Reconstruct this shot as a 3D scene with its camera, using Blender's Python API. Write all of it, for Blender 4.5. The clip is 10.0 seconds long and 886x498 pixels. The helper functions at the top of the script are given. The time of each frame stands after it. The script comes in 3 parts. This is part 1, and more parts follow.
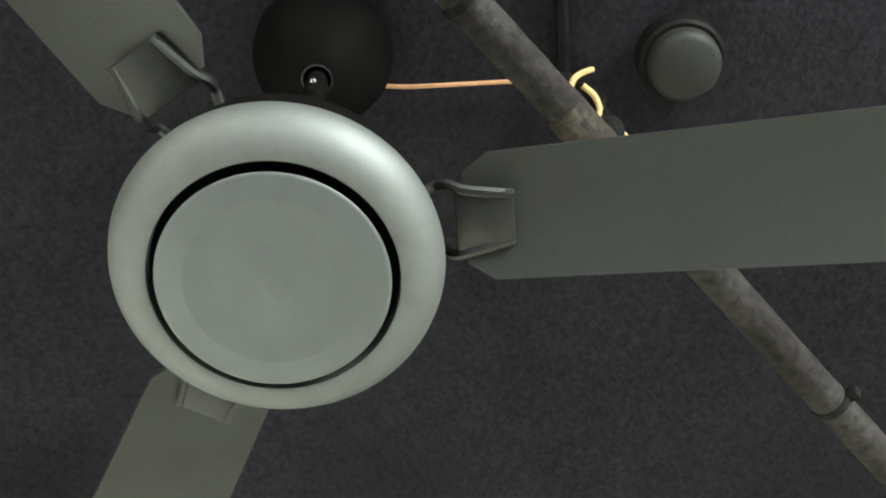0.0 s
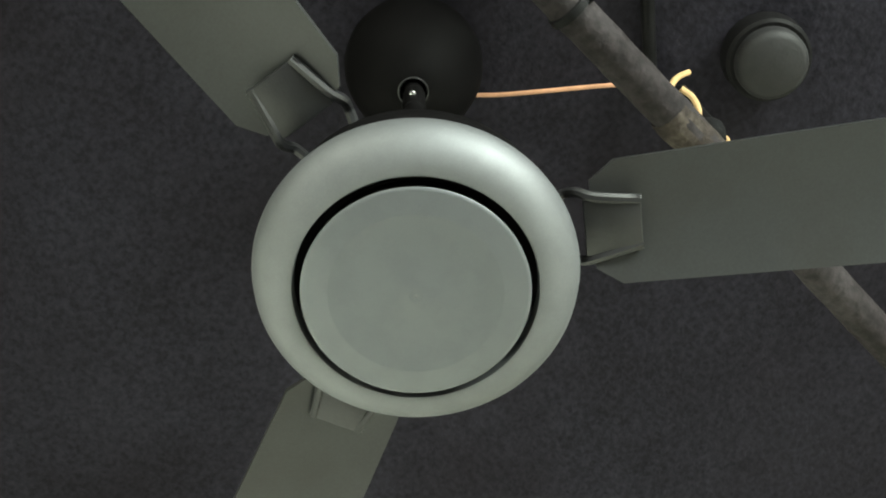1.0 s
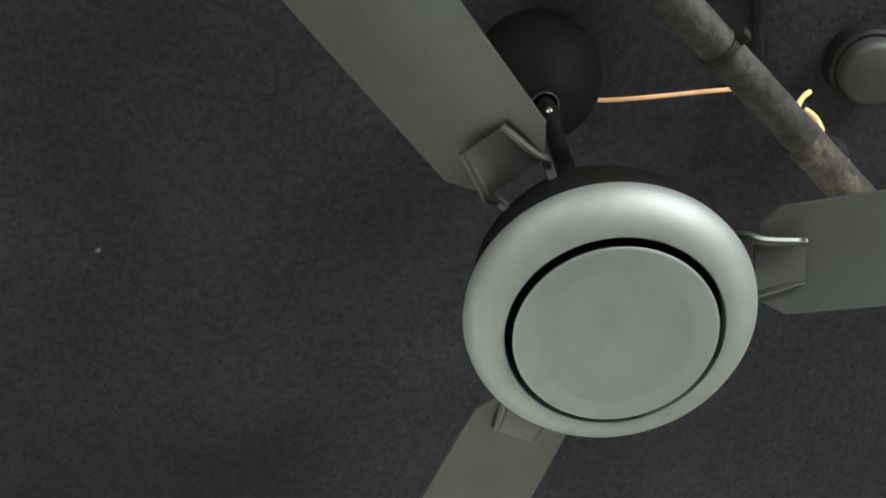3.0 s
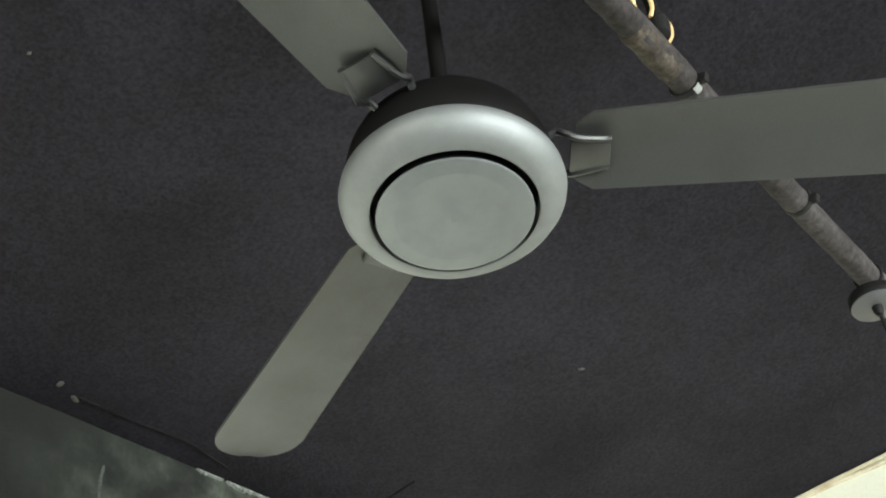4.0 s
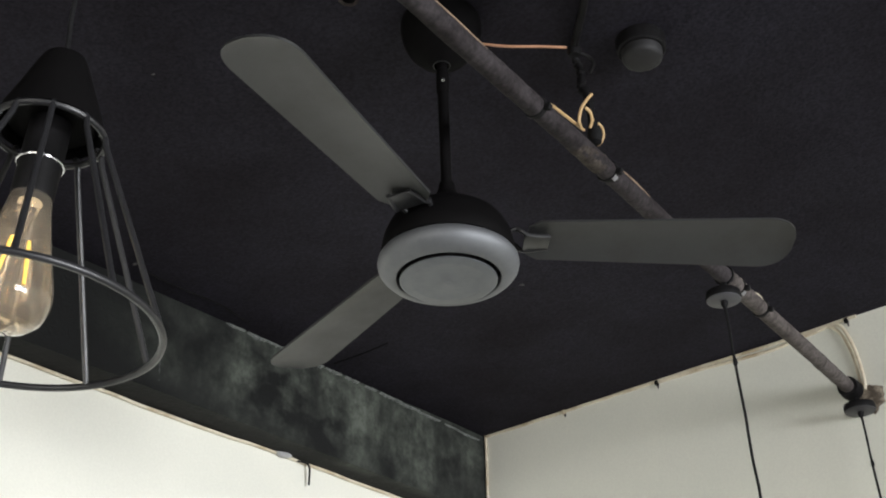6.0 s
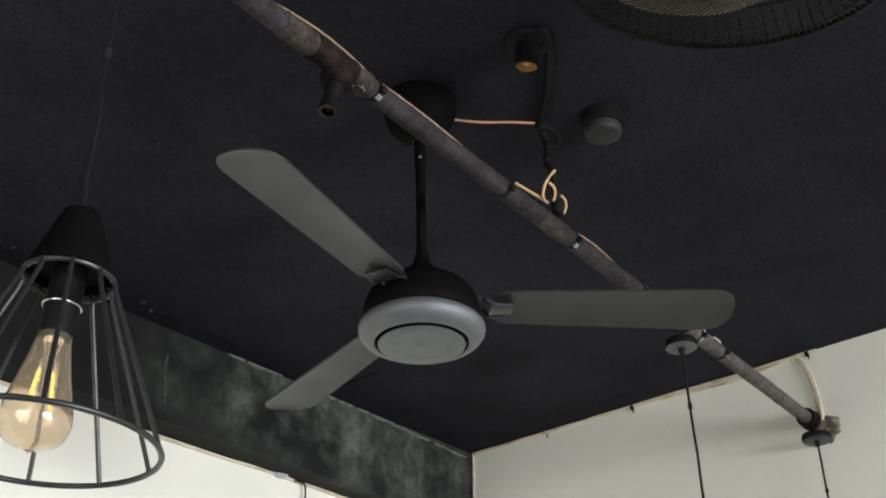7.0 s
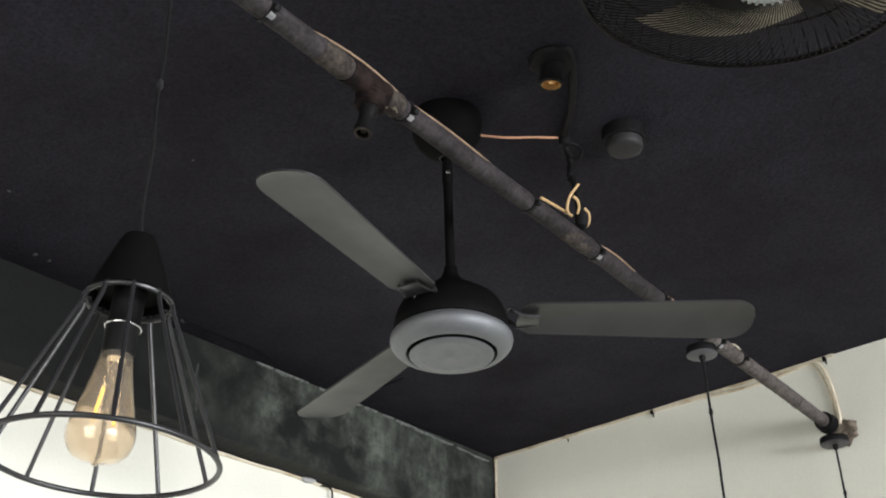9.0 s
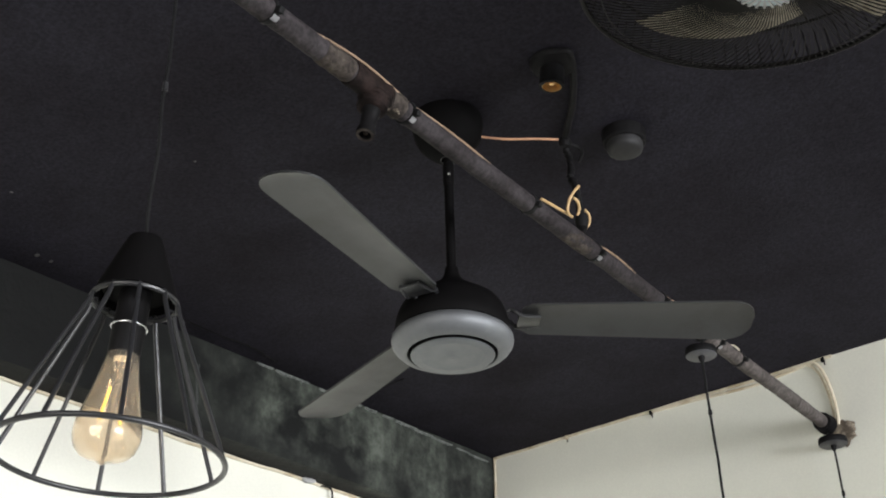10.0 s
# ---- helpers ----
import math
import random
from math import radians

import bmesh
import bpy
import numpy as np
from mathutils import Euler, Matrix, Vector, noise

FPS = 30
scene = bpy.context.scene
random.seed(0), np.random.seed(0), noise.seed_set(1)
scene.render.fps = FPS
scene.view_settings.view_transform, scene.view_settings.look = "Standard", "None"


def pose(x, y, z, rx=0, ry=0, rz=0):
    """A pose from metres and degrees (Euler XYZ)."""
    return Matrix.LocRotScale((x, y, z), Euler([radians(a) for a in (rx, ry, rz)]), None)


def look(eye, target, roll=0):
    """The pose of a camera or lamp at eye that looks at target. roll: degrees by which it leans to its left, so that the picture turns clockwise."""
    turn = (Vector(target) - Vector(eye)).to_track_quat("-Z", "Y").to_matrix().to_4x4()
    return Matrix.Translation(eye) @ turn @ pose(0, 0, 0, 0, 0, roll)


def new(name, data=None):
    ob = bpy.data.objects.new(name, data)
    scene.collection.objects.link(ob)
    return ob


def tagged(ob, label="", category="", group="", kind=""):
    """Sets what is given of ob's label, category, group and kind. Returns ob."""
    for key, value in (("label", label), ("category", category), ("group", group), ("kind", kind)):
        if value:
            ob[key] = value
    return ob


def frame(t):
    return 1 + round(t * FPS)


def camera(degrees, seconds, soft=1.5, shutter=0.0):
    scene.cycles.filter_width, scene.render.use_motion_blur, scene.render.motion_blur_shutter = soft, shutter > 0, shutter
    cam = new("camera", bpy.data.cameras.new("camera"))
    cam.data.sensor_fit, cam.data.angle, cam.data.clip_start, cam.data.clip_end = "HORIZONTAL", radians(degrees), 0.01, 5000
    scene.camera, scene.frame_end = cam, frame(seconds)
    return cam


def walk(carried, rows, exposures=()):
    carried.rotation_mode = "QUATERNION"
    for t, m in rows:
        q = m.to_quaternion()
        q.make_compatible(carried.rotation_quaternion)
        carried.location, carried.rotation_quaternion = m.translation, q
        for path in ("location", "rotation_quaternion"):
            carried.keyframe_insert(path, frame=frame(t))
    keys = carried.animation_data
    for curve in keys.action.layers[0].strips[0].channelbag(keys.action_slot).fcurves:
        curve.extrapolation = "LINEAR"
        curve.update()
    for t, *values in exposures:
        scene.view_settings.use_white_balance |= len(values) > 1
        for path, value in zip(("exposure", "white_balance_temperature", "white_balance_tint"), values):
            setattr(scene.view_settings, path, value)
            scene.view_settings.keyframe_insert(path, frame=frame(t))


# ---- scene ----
cam = camera(39.39, 10.0, soft=2.0)

PATH = [
    (0.0, pose(0.3123, -0.1606, 1.6163, 154.442, 0.892, 47.629)),
    (0.5, pose(0.2983, -0.2008, 1.6153, 154.059, 0.993, 48.241)),
    (1.0, pose(0.2735, -0.2234, 1.6035, 154.523, 0.921, 49.825)),
    (1.5, pose(0.2555, -0.2551, 1.5983, 154.326, 1.194, 50.597)),
    (2.0, pose(0.2291, -0.2926, 1.6019, 154.133, 1.635, 50.255)),
    (2.2, pose(0.2200, -0.2954, 1.6061, 154.310, 1.681, 51.118)),
    (3.3, pose(0.3424, -0.4628, 1.5394, 146.101, 2.595, 49.265)),
    (3.5, pose(0.4075, -0.4738, 1.5071, 142.529, 1.956, 49.622)),
    (4.0, pose(0.5157, -0.6022, 1.5082, 132.949, 4.192, 45.482)),
    (4.5, pose(0.7375, -0.7315, 1.4522, 130.217, 3.709, 46.304)),
    (4.8, pose(0.8347, -0.8229, 1.4470, 127.300, 2.690, 45.800)),
    (5.0, pose(0.8741, -0.9001, 1.4418, 126.180, 1.707, 45.338)),
    (5.2, pose(0.9008, -0.9880, 1.4188, 124.824, 0.818, 44.309)),
    (6.3, pose(1.0604, -1.2579, 1.4089, 119.930, 1.006, 39.978)),
    (6.5, pose(1.1082, -1.2831, 1.4089, 120.056, 0.895, 40.048)),
    (7.0, pose(1.2076, -1.3670, 1.4197, 119.700, 0.454, 40.592)),
    (7.5, pose(1.2411, -1.4104, 1.4199, 119.466, 0.319, 40.885)),
    (8.0, pose(1.2531, -1.4136, 1.4122, 119.614, 0.158, 40.948)),
    (8.5, pose(1.2428, -1.4203, 1.4109, 119.618, 0.495, 41.147)),
    (9.0, pose(1.2317, -1.4359, 1.4054, 119.752, 0.487, 41.291)),
    (9.5, pose(1.2380, -1.4449, 1.4014, 119.793, 0.333, 41.272)),
    (10.0, pose(1.2335, -1.4468, 1.4003, 119.792, 0.501, 41.181)),
]
walk(cam, PATH, [(0.0, 0.8, 6950, -8), (3.3, 0.92, 6850, -9), (3.9, 1.0, 6800, -6), (4.5, -0.5, 6500, 8), (5.0, -1.08, 6700, 10), (5.4, -0.95, 6500, 9), (6.3, -0.2, 6500, 9), (7.0, -0.4, 6500, 9), (7.5, -0.15, 6500, 9), (10.0, -0.1, 6500, 9)])

EAST_W, SOUTH_W = 505.0, 75.0   # watts: daylight in the east opening, added fill in the south one
ORBIT = 182                      # where the front edge of the caged fan's first blade stands, degrees
TAPE_FROM = 215                  # where the scraps of tape begin round the pipe, degrees

# ---- world, daylight, lamps ----
world = bpy.data.worlds.new("sky")
scene.world = world
world.use_nodes = True
wn = world.node_tree
wn.nodes.clear()
sky = wn.nodes.new("ShaderNodeTexSky")
sky.sky_type, sky.sun_disc = "NISHITA", False
sky.sun_elevation, sky.sun_rotation = radians(48), radians(80)
bg = wn.nodes.new("ShaderNodeBackground")
bg.inputs["Strength"].default_value = 0.10
wo = wn.nodes.new("ShaderNodeOutputWorld")
wn.links.new(sky.outputs[0], bg.inputs[0])
wn.links.new(bg.outputs[0], wo.inputs[0])

sun_data = bpy.data.lights.new("sun", "SUN")
sun_data.energy, sun_data.angle, sun_data.color = 1.0, radians(12), (1.0, 0.95, 0.88)
sun = new("sun", sun_data)
sun.matrix_world = look((8, 1, 9), (0, 0, 0))


def opening_light(name, eye, target, w, h, watts, colour):
    d = bpy.data.lights.new(name, "AREA")
    d.shape, d.size, d.size_y, d.energy, d.color = "RECTANGLE", w, h, watts, colour
    d.spread = radians(122)
    ob = new(name, d)
    ob.matrix_world = look(eye, target)
    return ob


# sky light in the east opening; fill lamp in an added south opening
opening_light("window_light_east", (6.58, -0.30, 1.30), (0, -0.30, -0.8), 3.3, 1.90, EAST_W, (0.935, 0.95, 0.985))
opening_light("fill_light_south", (1.5, -4.28, 1.2), (1.5, 0, -0.3), 2.5, 2.2, SOUTH_W, (1.0, 0.96, 0.90))

# ---- materials ----


def material(name, colour, rough=0.6, metal=0.0, vary=0.25, scale=12.0, fine=220.0, bump=0.15, second=None, mix=(0.45, 0.62),
             stretch=(1, 1, 1), rough_vary=0.12, bump_size=0.002, coat=0.0, spec=0.5):
    """A worn surface: two colours mixed by large noise, grain at a fine scale, uneven gloss and relief."""
    m = bpy.data.materials.new(name)
    m.use_nodes = True
    t = m.node_tree
    n, l = t.nodes, t.links
    b = n["Principled BSDF"]
    tc = n.new("ShaderNodeTexCoord")
    mp = n.new("ShaderNodeMapping")
    mp.inputs["Scale"].default_value = stretch
    l.new(tc.outputs["Object"], mp.inputs[0])
    big = n.new("ShaderNodeTexNoise")
    big.inputs["Scale"].default_value, big.inputs["Detail"].default_value, big.inputs["Roughness"].default_value = scale, 7, 0.62
    l.new(mp.outputs[0], big.inputs["Vector"])
    small = n.new("ShaderNodeTexNoise")
    small.inputs["Scale"].default_value, small.inputs["Detail"].default_value = fine, 4
    l.new(tc.outputs["Object"], small.inputs["Vector"])
    ramp = n.new("ShaderNodeMapRange")
    ramp.inputs["From Min"].default_value, ramp.inputs["From Max"].default_value = mix
    l.new(big.outputs["Fac"], ramp.inputs["Value"])
    two = n.new("ShaderNodeMix")
    two.data_type = "RGBA"
    c2 = second or tuple(c * (1 - vary) for c in colour)
    two.inputs["A"].default_value, two.inputs["B"].default_value = (*colour, 1), (*c2, 1)
    l.new(ramp.outputs[0], two.inputs["Factor"])
    grain = n.new("ShaderNodeMapRange")
    grain.inputs["To Min"].default_value, grain.inputs["To Max"].default_value = 1 - vary * 0.6, 1 + vary * 0.6
    grain.inputs["From Min"].default_value, grain.inputs["From Max"].default_value = 0.3, 0.7
    l.new(small.outputs["Fac"], grain.inputs["Value"])
    mul = n.new("ShaderNodeVectorMath")
    mul.operation = "SCALE"
    l.new(two.outputs["Result"], mul.inputs[0])
    l.new(grain.outputs[0], mul.inputs["Scale"])
    l.new(mul.outputs[0], b.inputs["Base Color"])
    rr = n.new("ShaderNodeMapRange")
    rr.inputs["To Min"].default_value, rr.inputs["To Max"].default_value = max(rough - rough_vary, 0.03), min(rough + rough_vary, 1)
    l.new(big.outputs["Fac"], rr.inputs["Value"])
    l.new(rr.outputs[0], b.inputs["Roughness"])
    b.inputs["Metallic"].default_value = metal
    b.inputs["Coat Weight"].default_value = coat
    b.inputs["Specular IOR Level"].default_value = spec
    if bump:
        add = n.new("ShaderNodeMath")
        add.operation = "ADD"
        l.new(big.outputs["Fac"], add.inputs[0])
        l.new(small.outputs["Fac"], add.inputs[1])
        bp = n.new("ShaderNodeBump")
        bp.inputs["Strength"].default_value, bp.inputs["Distance"].default_value = bump, bump_size
        l.new(add.outputs[0], bp.inputs["Height"])
        l.new(bp.outputs[0], b.inputs["Normal"])
    return m


CEIL = material("black_ceiling_paint", (0.0166, 0.0153, 0.0216), 0.85, vary=0.7, scale=3.4, fine=170, bump=0.5, second=(0.0108, 0.0092, 0.0126), mix=(0.35, 0.7), spec=0.12)
CREAM = material("cream_wall_paint", (0.74, 0.73, 0.65), 0.7, vary=0.05, scale=2.2, fine=180, bump=0.12, second=(0.68, 0.68, 0.61), mix=(0.3, 0.75))
PLAIN = material("plain_wall_paint", (0.24, 0.23, 0.21), 0.7, vary=0.08, scale=2, fine=120, bump=0.1)
FLOOR = material("dark_floor", (0.026, 0.024, 0.021), 0.6, vary=0.2, scale=3, fine=90, bump=0.1)
EARTH = material("street_ground", (0.08, 0.08, 0.075), 0.9, vary=0.2, scale=1, fine=20, bump=0.2)
BLACK = material("black_paint", (0.0072, 0.0068, 0.0073), 0.6, vary=0.5, scale=18, fine=300, bump=0.1, spec=0.1)
HOUSING = material("black_enamel", (0.0042, 0.0039, 0.0041), 0.65, vary=0.25, scale=14, fine=400, bump=0.04, rough_vary=0.06, spec=0.04)
CABLE = material("black_cable", (0.009, 0.009, 0.0095), 0.6, vary=0.3, scale=30, fine=400, bump=0.1, spec=0.12)
SILVER = material("silver_grey_paint", (0.168, 0.174, 0.183), 0.60, 0.68, vary=0.08, scale=26, fine=900, bump=0.03, rough_vary=0.05, second=(0.152, 0.158, 0.166))
DISC = material("matt_silver_plate", (0.135, 0.143, 0.153), 0.5, 0.55, vary=0.05, scale=40, fine=1200, bump=0.03, second=(0.127, 0.135, 0.145))
BLADE = material("grey_blade_paint", (0.0245, 0.0256, 0.0268), 0.5, 0.1, vary=0.2, scale=9, fine=500, bump=0.03, second=(0.0200, 0.0200, 0.0200))
PIPE = material("dusty_grey_pipe", (0.0320, 0.0272, 0.0290), 0.8, 0.0, vary=0.8, scale=11, fine=120, bump=0.9, second=(0.0165, 0.0130, 0.0138), mix=(0.42, 0.60), spec=0.25)
PIPE_N = material("paler_pipe", (0.090, 0.078, 0.073), 0.8, 0.0, vary=0.7, scale=16, fine=120, bump=0.9, second=(0.050, 0.042, 0.039), mix=(0.40, 0.62), spec=0.25)
RUST = material("flaking_brown_pipe", (0.056, 0.046, 0.038), 0.85, 0.0, vary=0.7, scale=45, fine=150, bump=1.0, second=(0.030, 0.024, 0.021), mix=(0.42, 0.58), spec=0.2)
WIRE_P = material("pale_brown_wire", (0.32, 0.21, 0.14), 0.5, vary=0.3, scale=40, fine=400, bump=0.05)
JOINT = material("rusty_dark_fitting", (0.021, 0.0135, 0.0120), 0.8, 0.0, vary=0.6, scale=26, fine=300, bump=0.5, second=(0.0060, 0.0040, 0.0036), mix=(0.42, 0.58), spec=0.12)
TAPE = material("white_tape", (0.40, 0.40, 0.41), 0.5, vary=0.2, scale=60, fine=500, bump=0.2)
WIRE_O = material("orange_wire", (0.50, 0.26, 0.15), 0.5, vary=0.15, scale=40, fine=500, bump=0.05)
WIRE_Y = material("cream_yellow_wire", (0.52, 0.345, 0.165), 0.5, vary=0.15, scale=40, fine=500, bump=0.05)
CREAM_CABLE = material("cream_cable", (0.62, 0.56, 0.44), 0.55, vary=0.2, scale=14, fine=300, bump=0.1, second=(0.42, 0.34, 0.23))
ROSE = material("grey_plastic", (0.058, 0.058, 0.066), 0.4, vary=0.15, scale=30, fine=400, bump=0.05)
ROSE_D = material("dark_grey_plastic", (0.034, 0.033, 0.037), 0.45, vary=0.2, scale=30, fine=400, bump=0.05)
STEEL_B = material("black_wire_steel", (0.014, 0.014, 0.0155), 0.40, 0.0, vary=0.25, scale=60, fine=500, bump=0.08, spec=0.5)
GUARD = material("dusty_black_guard", (0.007, 0.0063, 0.0062), 0.5, 0.0, vary=0.3, scale=60, fine=500, bump=0.05, spec=0.15)
BRASS = material("brass_contact", (0.72, 0.48, 0.22), 0.35, 0.7, vary=0.2, scale=60, fine=400, bump=0.1)
DETECTOR = material("black_painted_plastic", (0.0066, 0.0062, 0.0072), 0.7, vary=0.3, scale=30, fine=300, bump=0.2)
PATCH = material("brown_plaster", (0.25, 0.21, 0.16), 0.9, vary=0.4, scale=55, fine=200, bump=0.9, second=(0.075, 0.058, 0.042), mix=(0.40, 0.58))
SPECK = material("chipped_paint", (0.075, 0.075, 0.072), 0.9, vary=0.4, scale=80, fine=400, bump=0.5)
RUN = material("dull_plaster", (0.050, 0.054, 0.052), 0.9, vary=0.5, scale=60, fine=260, bump=0.8, second=(0.022, 0.024, 0.023))
CHIP = material("chipped_plaster", (0.17, 0.18, 0.17), 0.9, vary=0.4, scale=50, fine=260, bump=0.8, second=(0.10, 0.11, 0.105))
HUB = material("blue_grey_plastic", (0.40, 0.48, 0.52), 0.4, vary=0.15, scale=30, fine=300, bump=0.05)
GUARD_BLADE = material("smoky_blade", (0.66, 0.59, 0.47), 0.26, 0.3, vary=0.3, scale=16, fine=300, bump=0.05)
PHOSPHOR = material("yellow_filament", (0.95, 0.62, 0.08), 0.5, vary=0.05, scale=60, fine=500, bump=0)
CHROME = material("bright_metal", (0.6, 0.6, 0.6), 0.25, 0.9, vary=0.1, scale=60, fine=500, bump=0.05)


def beam_material():
    """Black paint, rubbed through to green-grey plaster in one long blotchy stretch, with runs down the face."""
    m = bpy.data.materials.new("worn_black_beam_paint")
    m.use_nodes = True
    n, l = m.node_tree.nodes, m.node_tree.links
    b = n["Principled BSDF"]
    tc = n.new("ShaderNodeTexCoord")

    def noise_at(scale, stretch, detail=7, rough=0.62):
        mp = n.new("ShaderNodeMapping")
        mp.inputs["Scale"].default_value = stretch
        l.new(tc.outputs["Object"], mp.inputs[0])
        x = n.new("ShaderNodeTexNoise")
        x.inputs["Scale"].default_value, x.inputs["Detail"].default_value, x.inputs["Roughness"].default_value = scale, detail, rough
        l.new(mp.outputs[0], x.inputs["Vector"])
        return x.outputs["Fac"]

    def ranged(v, a, c, lo=0.0, hi=1.0):
        r = n.new("ShaderNodeMapRange")
        for key, val in (("From Min", a), ("From Max", c), ("To Min", lo), ("To Max", hi)):
            r.inputs[key].default_value = val
        l.new(v, r.inputs["Value"])
        return r.outputs[0]

    def math_of(op, a, c):
        k = n.new("ShaderNodeMath")
        k.operation = op
        for s, v in ((0, a), (1, c)):
            if isinstance(v, float):
                k.inputs[s].default_value = v
            else:
                l.new(v, k.inputs[s])
        return k.outputs[0]

    # the rubbed stretch: an oval stain on the face, broken up by noise
    mp = n.new("ShaderNodeMapping")
    mp.vector_type = "TEXTURE"
    mp.inputs["Location"].default_value, mp.inputs["Scale"].default_value = (-1.086, 0.92, 2.680), (0.06, 0.80, 0.21)
    l.new(tc.outputs["Object"], mp.inputs[0])
    ln = n.new("ShaderNodeVectorMath")
    ln.operation = "LENGTH"
    l.new(mp.outputs[0], ln.inputs[0])
    oval = ranged(ln.outputs["Value"], 1.05, 0.35)
    blot = ranged(noise_at(6.0, (1, 1, 1.2)), 0.38, 0.64)
    cloud = ranged(noise_at(22.0, (1, 1.1, 0.9), 9, 0.72), 0.36, 0.66)
    runs = ranged(noise_at(3.0, (1, 5, 0.7), 6, 0.5), 0.36, 0.62, 0.42, 1.1)
    wear = math_of("MULTIPLY", math_of("MULTIPLY", blot, runs), math_of("MULTIPLY", math_of("ADD", cloud, 0.35), oval))
    mix = n.new("ShaderNodeMix")
    mix.data_type = "RGBA"
    mix.inputs["A"].default_value, mix.inputs["B"].default_value = (0.0080, 0.0083, 0.0082, 1), (0.100, 0.112, 0.094, 1)
    l.new(wear, mix.inputs["Factor"])
    l.new(mix.outputs["Result"], b.inputs["Base Color"])
    b.inputs["Roughness"].default_value = 0.8
    b.inputs["Specular IOR Level"].default_value = 0.2
    bp = n.new("ShaderNodeBump")
    bp.inputs["Strength"].default_value, bp.inputs["Distance"].default_value = 0.6, 0.003
    l.new(math_of("ADD", noise_at(90.0, (1, 1, 1), 4), blot), bp.inputs["Height"])
    l.new(bp.outputs[0], b.inputs["Normal"])
    return m


BEAM = beam_material()


def glass_material(name, colour, rough, through_it=1.0):
    m = bpy.data.materials.new(name)
    m.use_nodes = True
    b = m.node_tree.nodes["Principled BSDF"]
    b.inputs["Base Color"].default_value = (*colour, 1)
    b.inputs["Roughness"].default_value = rough
    b.inputs["Transmission Weight"].default_value = through_it
    b.inputs["IOR"].default_value = 1.45
    return m


AMBER = glass_material("amber_glass", (0.87, 0.78, 0.655), 0.03, 0.96)

# ---- mesh helpers ----


def finish(name, bm, mat, parent=None, label="", smooth=True, angle=40):
    me = bpy.data.meshes.new(name)
    bmesh.ops.recalc_face_normals(bm, faces=bm.faces)
    if smooth:
        for f in bm.faces:
            f.smooth = True
        for e in bm.edges:
            e.smooth = len(e.link_faces) == 2 and e.calc_face_angle(0) < radians(angle)
    bm.to_mesh(me)
    bm.free()
    me.materials.append(mat)
    ob = new(name, me)
    if parent:
        ob.parent = parent
        ob.matrix_parent_inverse = parent.matrix_world.inverted()
    if label:
        ob["label"] = label
    return ob


def part(name, bm, mat, parent, label="", smooth=True):
    return finish(name, bm, mat, parent, label, smooth)


def thing(name, place, label, category, group="", kind=""):
    ob = new(name)
    ob.empty_display_size = 0.05
    ob.location = place
    ob.matrix_world = Matrix.Translation(place)
    return tagged(ob, label, category, group, kind)


def box(bm, lo, hi, bevel=0.0, m=None):
    lo, hi = Vector(lo), Vector(hi)
    mat = Matrix.Translation((lo + hi) / 2) @ Matrix.Diagonal((*(hi - lo), 1))
    r = bmesh.ops.create_cube(bm, size=1, matrix=(m @ mat) if m else mat)
    if bevel:
        es = {e for v in r["verts"] for e in v.link_edges}
        bmesh.ops.bevel(bm, geom=list(es), offset=bevel, segments=2, affect="EDGES", profile=0.5)
    return bm


def lathe(bm, profile, seg=48, m=None, wobble=0.0):
    """Turn (radius, height) pairs round the z axis of m."""
    m = m or Matrix()
    rings = []
    for r, z in profile:
        if r < 1e-5:
            rings.append([bm.verts.new(m @ Vector((0, 0, z)))])
        else:
            rings.append([bm.verts.new(m @ Vector((r * math.cos(2 * math.pi * i / seg) * (1 + wobble * noise.noise((i * 0.7, z * 40, r * 30))),
                                                   r * math.sin(2 * math.pi * i / seg), z))) for i in range(seg)])
    for a, b in zip(rings, rings[1:]):
        for i in range(seg):
            j = (i + 1) % seg
            if len(a) == 1 and len(b) == 1:
                continue
            if len(a) == 1:
                bm.faces.new((a[0], b[i], b[j]))
            elif len(b) == 1:
                bm.faces.new((a[i], b[0], a[j]))
            else:
                bm.faces.new((a[i], b[i], b[j], a[j]))
    return bm


def tube(bm, pts, r, seg=8, closed=False, taper=None):
    pts = [Vector(p) for p in pts]
    n = len(pts)
    rings = []
    up = None
    for i, p in enumerate(pts):
        a = pts[(i - 1) % n] if closed or i else p
        b = pts[(i + 1) % n] if closed or i < n - 1 else p
        d = (b - a).normalized()
        if up is None:
            up = d.orthogonal().normalized()
        up = (up - d * up.dot(d)).normalized()
        side = d.cross(up)
        rr = r * (taper[i] if taper else 1)
        rings.append([bm.verts.new(p + rr * (math.cos(2 * math.pi * k / seg) * up + math.sin(2 * math.pi * k / seg) * side)) for k in range(seg)])
    for i in range(n if closed else n - 1):
        a, b = rings[i], rings[(i + 1) % n]
        off = 0
        if closed and i == n - 1:
            off = min(range(seg), key=lambda o: sum((a[k].co - b[(k + o) % seg].co).length for k in range(seg)))
        for k in range(seg):
            bm.faces.new((a[k], a[(k + 1) % seg], b[(k + 1 + off) % seg], b[(k + off) % seg]))
    if not closed:
        bm.faces.new(rings[0])
        bm.faces.new(rings[-1])
    return bm


